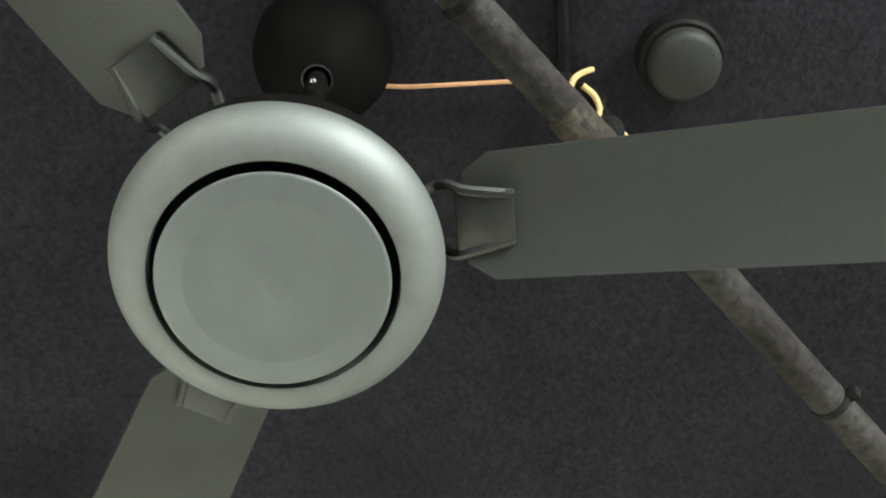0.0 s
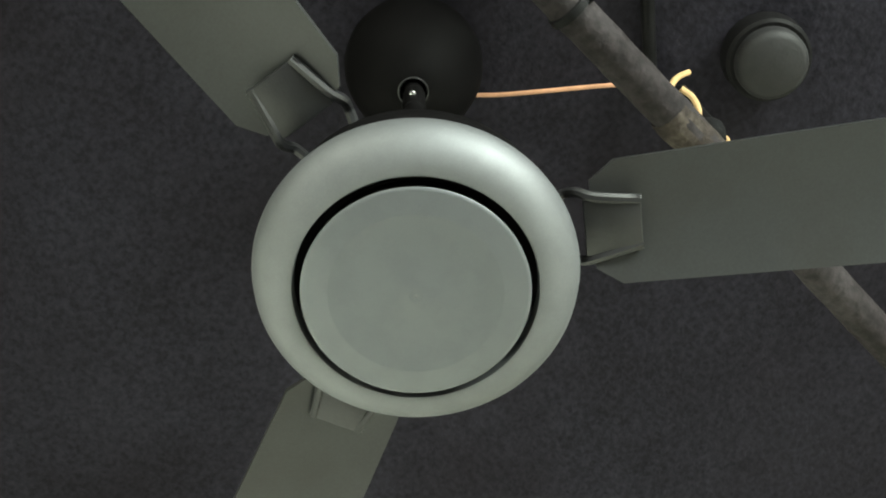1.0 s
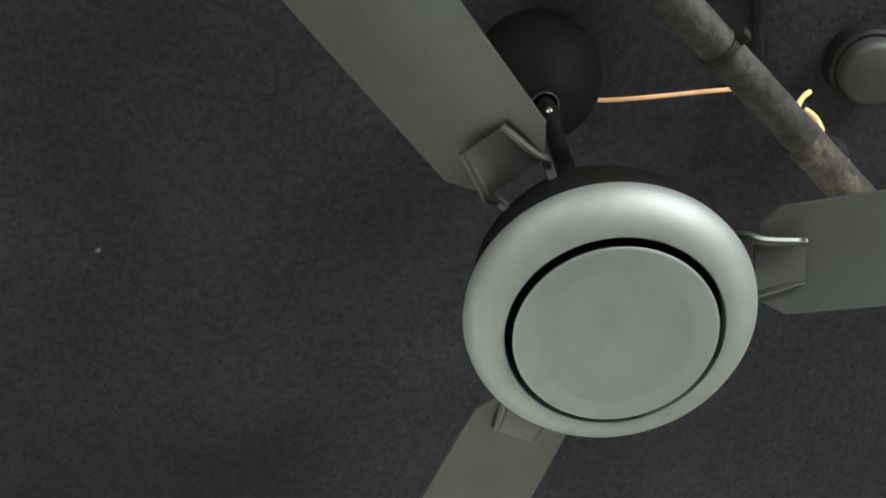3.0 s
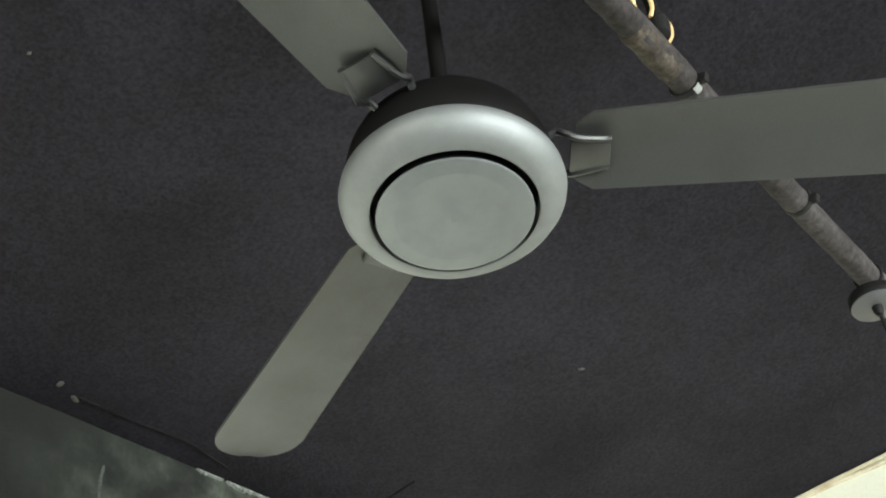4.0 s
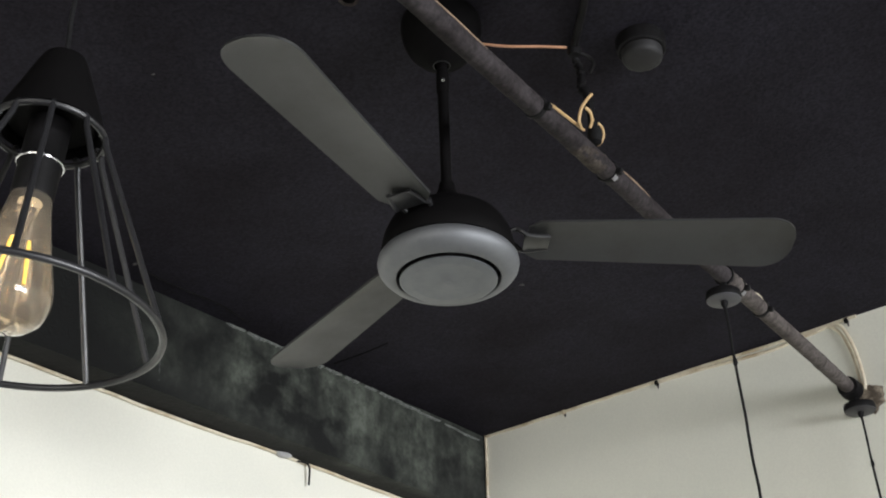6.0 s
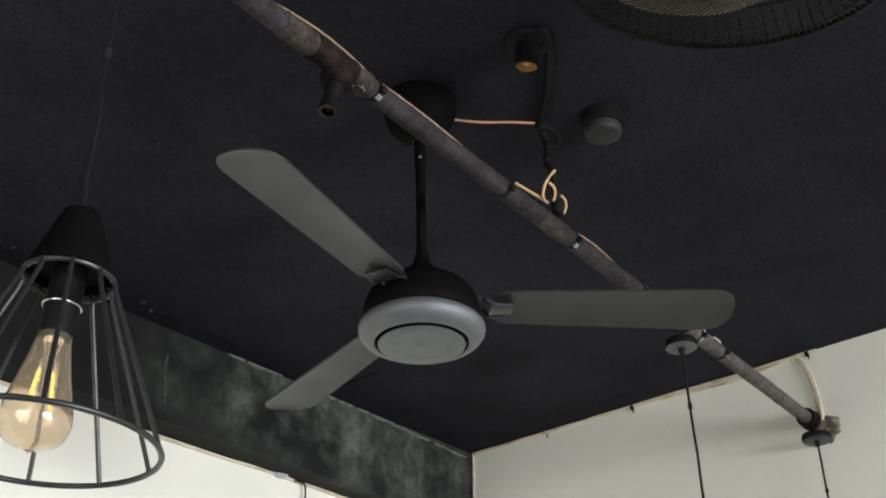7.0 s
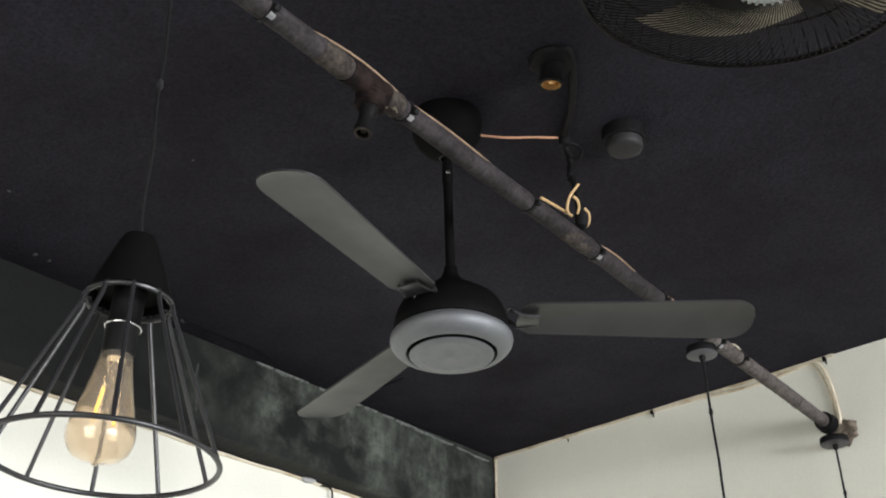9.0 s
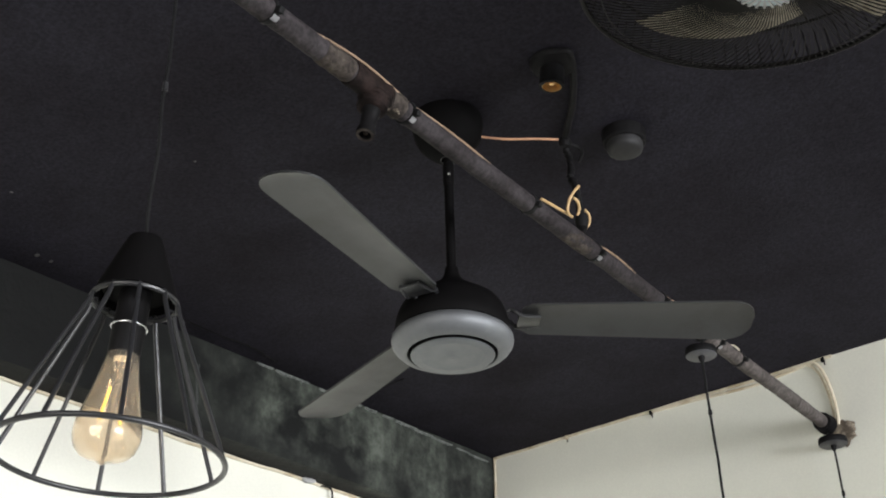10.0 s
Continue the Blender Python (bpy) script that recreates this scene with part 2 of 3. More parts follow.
def curve(ctrl, n=8):
    """Points of a smooth line through the given ones."""
    c = [Vector(p) for p in ctrl]
    c = [2 * c[0] - c[1]] + c + [2 * c[-1] - c[-2]]
    out = []
    for i in range(1, len(c) - 2):
        for k in range(n):
            t = k / n
            out.append(0.5 * (2 * c[i] + (c[i + 1] - c[i - 1]) * t + (2 * c[i - 1] - 5 * c[i] + 4 * c[i + 1] - c[i + 2]) * t * t
                              + (3 * c[i] - c[i - 1] - 3 * c[i + 1] + c[i + 2]) * t ** 3))
    out.append(c[-2])
    return out


def ring(r, z, n=48, m=None):
    m = m or Matrix()
    return [m @ Vector((r * math.cos(2 * math.pi * i / n), r * math.sin(2 * math.pi * i / n), z)) for i in range(n)]


def align(p, d):
    """A pose at p whose z axis points along d."""
    return Matrix.Translation(p) @ Vector(d).to_track_quat("Z", "Y").to_matrix().to_4x4()


# ---- the room ----
ZC = 2.768      # ceiling
YN = 1.468      # north wall
XB = -1.086     # face of the beam
XW = -1.173     # west wall
ZB = 2.532      # underside of the beam
XE, YS = 6.50, -4.20


def grid_sheet(bm, origin, u, v, nu, nv, lift):
    """A sheet of nu x nv cells, each corner moved along the normal by lift(s, t) in metres."""
    o, u, v = Vector(origin), Vector(u), Vector(v)
    n = u.cross(v).normalized()
    rows = [[bm.verts.new(o + u * (i / nu) + v * (j / nv) + n * lift(i / nu, j / nv)) for i in range(nu + 1)] for j in range(nv + 1)]
    for j in range(nv):
        for i in range(nu):
            bm.faces.new((rows[j][i], rows[j][i + 1], rows[j + 1][i + 1], rows[j + 1][i]))
    return bm


def structure(name, bm, mat, label, smooth=False):
    return tagged(finish(name, bm, mat, smooth=smooth), label, name.split("_")[0], kind="structure")


bm = bmesh.new()
box(bm, (XW - 0.15, YS - 0.15, -0.12), (XE + 0.15, YN + 0.15, 0.0))
structure("floor", bm, FLOOR, "plain dark floor of the small room")

bm = bmesh.new()
box(bm, (XW - 0.15, YS - 0.15, ZC), (XE + 0.15, YN + 0.15, ZC + 0.15))
structure("ceiling", bm, CEIL, "matt black painted concrete ceiling, slightly mottled")

bm = bmesh.new()
box(bm, (XW - 0.15, YN, 0.0), (XE + 0.15, YN + 0.15, ZC))
structure("wall_north", bm, CREAM, "cream painted wall below the black ceiling")

bm = bmesh.new()
box(bm, (XW - 0.15, YS, 0.0), (XW, YN, ZC))
structure("wall_west", bm, CREAM, "cream painted wall under a black beam")

bm = bmesh.new()    # east wall with a wide window opening
for lo, hi in (((XE, YS, 0), (XE + 0.15, YN, 0.3)), ((XE, YS, 2.3), (XE + 0.15, YN, ZC)),
               ((XE, YS, 0.3), (XE + 0.15, -2.0, 2.3)), ((XE, 1.4, 0.3), (XE + 0.15, YN, 2.3))):
    box(bm, lo, hi)
structure("wall_east", bm, PLAIN, "plain painted wall with a wide window opening")

bm = bmesh.new()    # unseen south wall, its opening added for the fill lamp
for lo, hi in (((XW - 0.15, YS - 0.15, 0), (0.2, YS, ZC)), ((2.8, YS - 0.15, 0), (XE + 0.15, YS, ZC)), ((0.2, YS - 0.15, 2.35), (2.8, YS, ZC))):
    box(bm, lo, hi)
structure("wall_south", bm, PLAIN, "plain unseen wall with an opening added for the fill lamp")

bm = bmesh.new()
box(bm, (-60, -60, -0.5), (60, 60, -0.2))
structure("ground", bm, EARTH, "plain grey ground outside the room")

# beam: a body with an uneven, hand-plastered face
bm = bmesh.new()
L = YN - YS


def plaster(s, t):
    y, z = YS + s * L, ZB + t * (ZC - ZB)
    e = 0.004 * noise.noise((y * 2.1, z * 2.4, 3.1)) + 0.0022 * noise.noise((y * 9, z * 8, 1.7)) + 0.0012 * noise.noise((y * 31, z * 25, 5.0))
    return e - 0.004


grid_sheet(bm, (XB, YS, ZB), (0, L, 0), (0, 0, ZC - ZB - 0.001), 420, 18, plaster)
grid_sheet(bm, (XW + 0.001, YS, ZB), (0, L, 0), (XB - XW - 0.003, 0, 0), 60, 3, lambda s, t: 0.0)
box(bm, (XW + 0.002, YS, ZB + 0.004), (XB - 0.012, YN, ZC - 0.002))
structure("beam", bm, BEAM, "black painted ceiling beam, worn to grey-green plaster in streaks", smooth=True)

# ---- ceiling fan ----


def ceiling_fan():
    fan = thing("ceiling_fan", (0, 0, ZC), "silver and black three-bladed ceiling fan on a short black rod", "ceiling fan")
    bm = bmesh.new()
    hung = Matrix.Translation((-0.003, -0.0026, 0))     # the hook sits a little off the motor's axis, so the rod leans
    lathe(bm, [(0.0, ZC), (0.0655, ZC), (0.0665, ZC - 0.008), (0.0658, ZC - 0.024), (0.0618, ZC - 0.043), (0.0525, ZC - 0.061),
               (0.0385, ZC - 0.076), (0.0235, ZC - 0.086), (0.0140, ZC - 0.0905), (0.0130, ZC - 0.0905), (0.0128, ZC - 0.070), (0.0, ZC - 0.070)], 64, hung)
    part("canopy", bm, HOUSING, fan, "black domed ceiling canopy")
    bm = bmesh.new()
    tube(bm, ring(0.0133, ZC - 0.0910, 36, hung), 0.0010, 8, closed=True)
    part("collar", bm, STEEL_B, fan, "thin dark metal rim of the canopy's hole")
    bm = bmesh.new()
    tube(bm, [(-0.0030, -0.0026, 2.720), (-0.0022, -0.0019, 2.62), (-0.001, -0.0009, 2.52), (0, 0, 2.42)], 0.0086, 20)
    rod = part("rod", bm, HOUSING, fan, "black down rod")
    bm = bmesh.new()
    lathe(bm, [(0.0086, 2.622), (0.0098, 2.623), (0.0102, 2.628), (0.0102, 2.664), (0.0096, 2.668), (0.0086, 2.669)], 24, Matrix.Translation((-0.0024, -0.0021, 0)))
    part("rod_sleeve", bm, HOUSING, rod, "black sleeve on the rod")
    bm = bmesh.new()
    lathe(bm, [(0.0, 0.0130), (0.0022, 0.0126), (0.0032, 0.0112), (0.0032, 0.008), (0.0, 0.008)], 10, align((-0.0024, -0.0021, 2.642), (0.68, -0.73, -0.08)))
    part("cross_bolt", bm, CHROME, rod, "bright worn bolt head")
    bm = bmesh.new()
    lathe(bm, [(0.0, 2.450), (0.0120, 2.448), (0.0132, 2.437), (0.0190, 2.425), (0.0310, 2.414), (0.0465, 2.403), (0.0650, 2.391),
               (0.0800, 2.380), (0.0885, 2.368), (0.0945, 2.354), (0.0975, 2.340), (0.0988, 2.328), (0.0960, 2.322), (0.0, 2.322)], 64)
    part("motor_housing", bm, HOUSING, fan, "black bell-shaped motor housing")
    bm = bmesh.new()
    lathe(bm, [(0.0900, 2.3235), (0.0950, 2.3205), (0.1000, 2.3170), (0.1034, 2.3120), (0.1043, 2.3065), (0.1030, 2.3003),
               (0.0990, 2.2940), (0.0930, 2.2884), (0.0860, 2.2848), (0.0790, 2.2832), (0.0770, 2.2835), (0.0764, 2.2900), (0.0764, 2.304)], 96)
    part("lower_housing", bm, SILVER, fan, "rounded silver-grey lower housing")
    bm = bmesh.new()
    lathe(bm, [(0.0775, 2.2960), (0.0692, 2.2960), (0.0692, 2.2808), (0.0660, 2.2808), (0.0660, 2.3080), (0.0775, 2.3080)], 72)
    part("groove", bm, HOUSING, fan, "dark recessed ring")
    bm = bmesh.new()
    lathe(bm, [(0.0, 2.2773), (0.004, 2.2773), (0.0046, 2.27715), (0.0052, 2.2773), (0.030, 2.2776), (0.0540, 2.2783), (0.0546, 2.27825), (0.0552, 2.2784), (0.0690, 2.2790), (0.0708, 2.2795), (0.0715, 2.2802), (0.0713, 2.2812), (0.0, 2.2812)], 84)
    plate = part("bottom_plate", bm, DISC, fan, "flat matt silver bottom plate")
    bm = bmesh.new()
    lathe(bm, [(0.0, 2.27705), (0.0010, 2.27705), (0.0016, 2.27735), (0.0016, 2.2778), (0.0, 2.2778)], 16)
    part("centre_mark", bm, SILVER, plate, "tiny worn centre mark")
    for k in range(3):
        turn = Matrix.Rotation(radians(43 + 120 * k), 4, "Z")
        bm = bmesh.new()
        # arm: two curved prongs that leave the housing and bend under the blade
        for s in (-1, 1):
            tube(bm, [turn @ Vector(p) for p in curve([(0.086, 0.018 * s, 2.352), (0.100, 0.022 * s, 2.357), (0.109, 0.025 * s, 2.350), (0.120, 0.022 * s, 2.346), (0.150, 0.016 * s, 2.3475)], 5)], 0.0036, 8)
        box(bm, (0.112, -0.020, 2.3445), (0.150, 0.020, 2.3475), 0.001, turn)
        arm = part("blade_arm", bm, STEEL_B, fan, "black bent blade arm")
        bm = bmesh.new()
        pitch = turn @ Matrix.Translation((0, 0, 2.351)) @ Matrix.Rotation(radians(-10), 4, "X")
        n = 44
        top, bot = [], []
        for i in range(n + 1):
            s = i / n
            r = 0.118 + (0.52 - 0.118) * (1 - (1 - s) ** 1.9)
            w = 0.042 + 0.014 * (r - 0.118) / 0.402
            if r > 0.468:
                w *= max(1 - ((r - 0.468) / 0.0524) ** 2.4, 0.004) ** (1 / 2.4)
            if r < 0.135:
                w *= 0.72 + 0.28 * (r - 0.118) / 0.017
            row = []
            for j in range(5):
                y = -w + 2 * w * j / 4
                row.append((r, y, 0.005 * min(w / 0.05, 1) * (1 - (y / w) ** 2)))
            top.append([bm.verts.new(pitch @ Vector((x, y, z + 0.0018))) for x, y, z in row])
            bot.append([bm.verts.new(pitch @ Vector((x, y, z - 0.0018))) for x, y, z in row])
        for i in range(n):
            for j in range(4):
                bm.faces.new((top[i][j], top[i + 1][j], top[i + 1][j + 1], top[i][j + 1]))
                bm.faces.new((bot[i][j], bot[i][j + 1], bot[i + 1][j + 1], bot[i + 1][j]))
            for j in (0, 4):
                bm.faces.new((top[i][j], top[i + 1][j], bot[i + 1][j], bot[i][j]))
        for i in (0, n):
            for j in range(4):
                bm.faces.new((top[i][j], top[i][j + 1], bot[i][j + 1], bot[i][j]))
        part("blade", bm, BLADE, fan, "grey painted metal blade")
    return fan


ceiling_fan()

# ---- conduit under the ceiling, from wall to wall ----


def pipe_at(y, side=0.0, up=0.0):
    """A place on the pipe's axis at y, moved sideways and up."""
    return Vector((0.1648 - 0.0995 * y + side, y, 2.5202 + 0.0395 * y + up))


PIPE_DIR = (pipe_at(1) - pipe_at(0)).normalized()
PR = 0.0164


def conduit():
    pipe = thing("conduit_pipe", pipe_at(YN), "dusty grey steel pipe with rusty fittings, spanning between two walls", "pipe")
    # the pipe takes a paler brown-grey from y = 0.72 to the wall
    for first, last, mat, label in ((YS, 0.72, PIPE, ""), (0.72, YN - 0.002, PIPE_N, "paler length of pipe")):
        bm = bmesh.new()
        n = int((last - first) / 0.009)
        ys = [first + (last - first) * i / n for i in range(n + 1)]
        tube(bm, [pipe_at(y, 0.0015 * noise.noise((y * 3, 0, 0)), 0.0015 * noise.noise((y * 3, 4, 0))) for y in ys], PR, 24)
        for v in bm.verts:      # flaking paint and dust: an uneven skin
            out = (v.co - pipe_at(v.co.y)).normalized()
            v.co += out * (0.0007 * noise.noise(v.co * 45) + 0.0005 * noise.noise(v.co * 130))
        part("pipe", bm, mat, pipe, label)
    # sleeves and couplings along the pipe
    for a, b, r in ((-0.530, -0.468, 0.0182), (-0.466, -0.385, 0.0196), (-0.383, -0.350, 0.0190), (0.130, 0.212, 0.0172), (1.225, 1.245, 0.0172), (0.715, 0.76, 0.0182)):
        bm = bmesh.new()
        m = align(pipe_at(a), PIPE_DIR)
        h = b - a
        lathe(bm, [(PR, 0), (r - 0.001, 0), (r, 0.002)] + [(r * (0.985 + 0.01 * math.sin(k * 2.3)), 0.002 + (h - 0.004) * k / 6) for k in range(1, 6)] + [(r, h - 0.002), (r - 0.001, h), (PR, h)], 28, m, 0.04)
        for v in bm.verts:
            v.co += Vector(noise.noise_vector(v.co * 70)) * 0.0012
        kind_of = "rusty dark" if -0.467 < a < -0.40 else "flaking brown" if a < 0.2 else "dusty grey"
        part("coupling", bm, {"rusty dark": JOINT, "flaking brown": RUST, "dusty grey": PIPE_N}[kind_of], pipe, kind_of + " coupling")
    # black straps with bits of pale tape
    for y, tape in ((-0.640, True), (-0.337, True), (0.010, False), (0.236, True), (0.500, False), (0.765, True), (0.885, False)):
        bm = bmesh.new()
        lathe(bm, [(PR, 0), (PR + 0.0022, 0.0005), (PR + 0.0024, 0.007), (PR, 0.0075)], 22, align(pipe_at(y), PIPE_DIR), 0.05)
        box(bm, (PR - 0.002, -0.005, 0), (PR + 0.010, 0.005, 0.009), 0.001, align(pipe_at(y), PIPE_DIR) @ Matrix.Rotation(radians(200), 4, "Z"))
        part("strap", bm, CABLE, pipe, "black strap")
        if tape:
            bm = bmesh.new()
            m = align(pipe_at(y - 0.001), PIPE_DIR)
            seg, rows = 10, []
            for k in range(3):
                rows.append([bm.verts.new(m @ Vector(((PR + 0.0030) * math.cos(a), (PR + 0.0030) * math.sin(a), k * 0.0055 + 0.0015 * math.sin(5 * a)))) for a in [radians(TAPE_FROM + 7 + 3.0 * i) for i in range(seg)]])
            for k in range(2):
                for i in range(seg - 1):
                    bm.faces.new((rows[k][i], rows[k][i + 1], rows[k + 1][i + 1], rows[k + 1][i]))
            r = bmesh.ops.solidify(bm, geom=list(bm.faces), thickness=0.0007)
            part("tape", bm, TAPE, pipe, "scrap of pale tape")
    # tee fitting with an empty lamp holder pointing down
    c = pipe_at(-0.405)
    bm = bmesh.new()
    down = align(c, (-0.06, -0.19, -1))
    lathe(bm, [(0.0, 0.012), (0.0225, 0.012), (0.0235, 0.020), (0.0230, 0.034), (0.0175, 0.038), (0.0, 0.038)], 22, down, 0.12)
    lathe(bm, [(0.0, -0.014), (0.013, -0.012), (0.0165, -0.004), (0.0160, 0.006), (0.011, 0.012), (0.0, 0.013)], 16, down @ Matrix.Translation((-0.010, 0.004, 0.020)), 0.22)
    for v in bm.verts:
        v.co += Vector(noise.noise_vector(v.co * 90)) * 0.0022
    tee = part("tee_fitting", bm, JOINT, pipe, "rusty dark tee fitting")
    bm = bmesh.new()    # a band of hardened sealant sagging round the neck
    tube(bm, [p + 0.003 * Vector(noise.noise_vector(p * 60)) for p in ring(0.0205, 0.016, 30, down)], 0.0058, 8, closed=True,
         taper=[1 + 0.6 * noise.noise((i * 0.6, 3, 1)) for i in range(30)])
    part("sealant_band", bm, JOINT, tee, "dark sagging sealant band")
    random.seed(11)
    for k in range(9):      # pale crumbs of old filler stuck beside the neck
        bm = bmesh.new()
        r = random.uniform(0.0014, 0.0036)
        at = pipe_at(-0.398 + 0.044 * (k / 9), random.uniform(0.004, 0.014), -PR - 0.001 - random.uniform(0.002, 0.016) * (1 - k / 9))
        bmesh.ops.create_icosphere(bm, subdivisions=2, radius=r, matrix=Matrix.Translation(at))
        for v in bm.verts:
            v.co += Vector(noise.noise_vector(v.co * 260)) * r * 0.55
        part("filler_crumb", bm, PATCH, tee, "pale crumb of filler")
    bm = bmesh.new()
    lathe(bm, [(0.0, 0.036), (0.0135, 0.036), (0.0140, 0.046), (0.0118, 0.050), (0.0120, 0.072), (0.0140, 0.077), (0.0140, 0.085), (0.0095, 0.085), (0.0090, 0.074), (0.0, 0.074)], 22, down)
    holder = part("lamp_holder", bm, BLACK, pipe, "black empty lamp holder")
    bm = bmesh.new()
    lathe(bm, [(0.0095, 0.0852), (0.0132, 0.0855), (0.0132, 0.0867), (0.0095, 0.0867)], 20, down)
    lathe(bm, [(0.0, 0.0825), (0.004, 0.0825), (0.004, 0.075), (0, 0.075)], 10, down)
    part("contact", bm, RUST, holder, "dull rusty contact ring")
    # end: dark clamp at the wall
    bm = bmesh.new()
    lathe(bm, [(PR, 0), (0.0235, 0.001), (0.0250, 0.008), (0.0235, 0.026), (0.0260, 0.030), (0.0260, 0.042), (PR, 0.043)], 24, align(pipe_at(1.412), PIPE_DIR), 0.05)
    part("wall_socket_clamp", bm, BLACK, pipe, "black wall clamp")
    # pale wire that lies along the top of the pipe, in stretches between the straps
    for a, b, h in ((-0.545, -0.335, 0.011), (-0.330, -0.110, 0.004), (0.245, 0.395, 0.006), (0.535, 0.700, 0.003), (0.765, 0.815, 0.006), (0.845, 0.905, 0.006)):
        bm = bmesh.new()
        pts = [pipe_at(a + (b - a) * i / 8, 0.006, PR * 0.93 + 0.001 + h * math.sin(math.pi * i / 8)) for i in range(9)]
        tube(bm, pts, 0.0017, 7)
        part("pale_wire", bm, WIRE_P if a < 0.7 else CREAM_CABLE, pipe, "pale wire along the pipe's top")
    return pipe


conduit()


def rose_and_cord(name, top, drop, label, mat, r=0.033):
    """A round rose that hangs under the pipe, with a black cord straight down from it."""
    lamp = thing(name, top, label, "hanging cord", "cords hanging from the pipe")
    x, y, z = top
    bm = bmesh.new()
    lathe(bm, [(0.0, z + 0.010), (r * 0.55, z + 0.010), (r * 0.96, z + 0.007), (r, z + 0.001), (r, z - 0.006), (r * 0.95, z - 0.009), (r * 0.3, z - 0.010), (0.0, z - 0.010)],
          36, Matrix.Translation((x, y, 0)))
    part("rose", bm, BLACK, lamp, "black round cord rose")
    bm = bmesh.new()
    lathe(bm, [(r * 0.2, z - 0.0085), (r * 0.2, z - 0.0112), (r * 0.90, z - 0.0108), (r * 0.96, z - 0.0095), (r * 0.96, z - 0.0080)], 36, Matrix.Translation((x, y, 0)))
    part("underside", bm, mat, lamp, "dusty grey underside")
    bm = bmesh.new()
    lathe(bm, [(0.0, z - 0.0095), (0.0070, z - 0.010), (0.0066, z - 0.018), (0.0040, z - 0.024), (0.0, z - 0.024)], 16, Matrix.Translation((x, y, 0)))
    part("cord_grip", bm, BLACK, lamp, "black cord grip")
    bm = bmesh.new()
    tube(bm, [(x + 0.0008 * math.sin(i * 1.7) + 0.026 * i / 24, y + 0.0008 * math.cos(i * 2.3) + 0.022 * i / 24, z - 0.02 - drop * i / 24) for i in range(25)], 0.0028, 8)
    part("cord", bm, CABLE, lamp, "thin black cord")
    bm = bmesh.new()
    lathe(bm, [(0.0, 0.008), (0.0042, 0.006), (0.0046, -0.004), (0.0, -0.008)], 10, Matrix.Translation((x + 0.003, y + 0.0025, z - 0.136)))
    part("cord_knot", bm, CABLE, lamp, "small knot in the cord")
    bm = bmesh.new()
    py = y + 0.018
    tube(bm, ring(PR + 0.002, 0, 26, align(pipe_at(py), PIPE_DIR)), 0.0022, 7, closed=True)
    tube(bm, [pipe_at(py, 0, -PR), (x, y, z + 0.008)], 0.004, 8)
    part("hanger", bm, CABLE, lamp, "black strap round the pipe")
    return lamp


rose_and_cord("cord_pendant", (0.096, 0.688, 2.496), 1.05, "grey round rose and thin black cord hung under the pipe", ROSE)
rose_and_cord("cord_pendant", (0.038, 1.428, 2.522), 1.05, "black round rose and thin black cord at the pipe's end", ROSE_D, 0.036)

# rough plaster round the hole in which the pipe ends
bm = bmesh.new()
c = bm.verts.new((0.046, YN - 0.0065, 2.558))
rim, out = [], []
for i in range(26):
    a = 2 * math.pi * i / 26
    r = 0.036 + 0.011 * noise.noise((math.cos(a) * 2, math.sin(a) * 2, 7)) + 0.007 * noise.noise((math.cos(a) * 6, math.sin(a) * 6, 3))
    rim.append(bm.verts.new((0.050 + r * 0.75 * math.cos(a), YN - 0.006, 2.556 + r * 0.75 * math.sin(a))))
    out.append(bm.verts.new((0.052 + r * math.cos(a), YN - 0.0005, 2.554 + r * math.sin(a))))
for i in range(26):
    j = (i + 1) % 26
    bm.faces.new((c, rim[i], rim[j]))
    bm.faces.new((rim[i], out[i], out[j], rim[j]))
tagged(finish("plaster_patch", bm, PATCH), "rough brown plaster patch round the pipe's hole in the wall", "plaster patch")

# ---- ceiling fittings and their wires ----


def lamp_socket():
    s = thing("ceiling_lamp_socket", (0.245, 0.005, ZC), "small black empty lamp socket on a round ceiling plate", "lamp socket")
    at_c = Matrix.Translation((0.250, -0.012, 0))
    bm = bmesh.new()
    lathe(bm, [(0.0, ZC), (0.040, ZC), (0.041, ZC - 0.005), (0.037, ZC - 0.012), (0.022, ZC - 0.016), (0.0, ZC - 0.016)], 36, at_c)
    part("plate", bm, BLACK, s, "round black ceiling plate")
    bm = bmesh.new()
    d = align((0.248, -0.010, ZC - 0.012), (-0.12, 0.02, -1))
    lathe(bm, [(0.0, 0.0), (0.0195, 0.0), (0.0215, 0.006), (0.0215, 0.030), (0.0225, 0.032), (0.0222, 0.039), (0.0172, 0.040), (0.0165, 0.024), (0.0, 0.024)], 30, d)
    sock = part("socket", bm, BLACK, s, "black cylindrical socket")
    bm = bmesh.new()
    lathe(bm, [(0.0160, 0.0385), (0.0170, 0.0385), (0.0162, 0.0252), (0.0, 0.0252), (0.0, 0.0265), (0.0150, 0.0265)], 26, d)
    lathe(bm, [(0.0, 0.035), (0.005, 0.034), (0.006, 0.025), (0, 0.025)], 12, d)
    part("contact", bm, BRASS, sock, "brass screw contact")
    return s


lamp_socket()

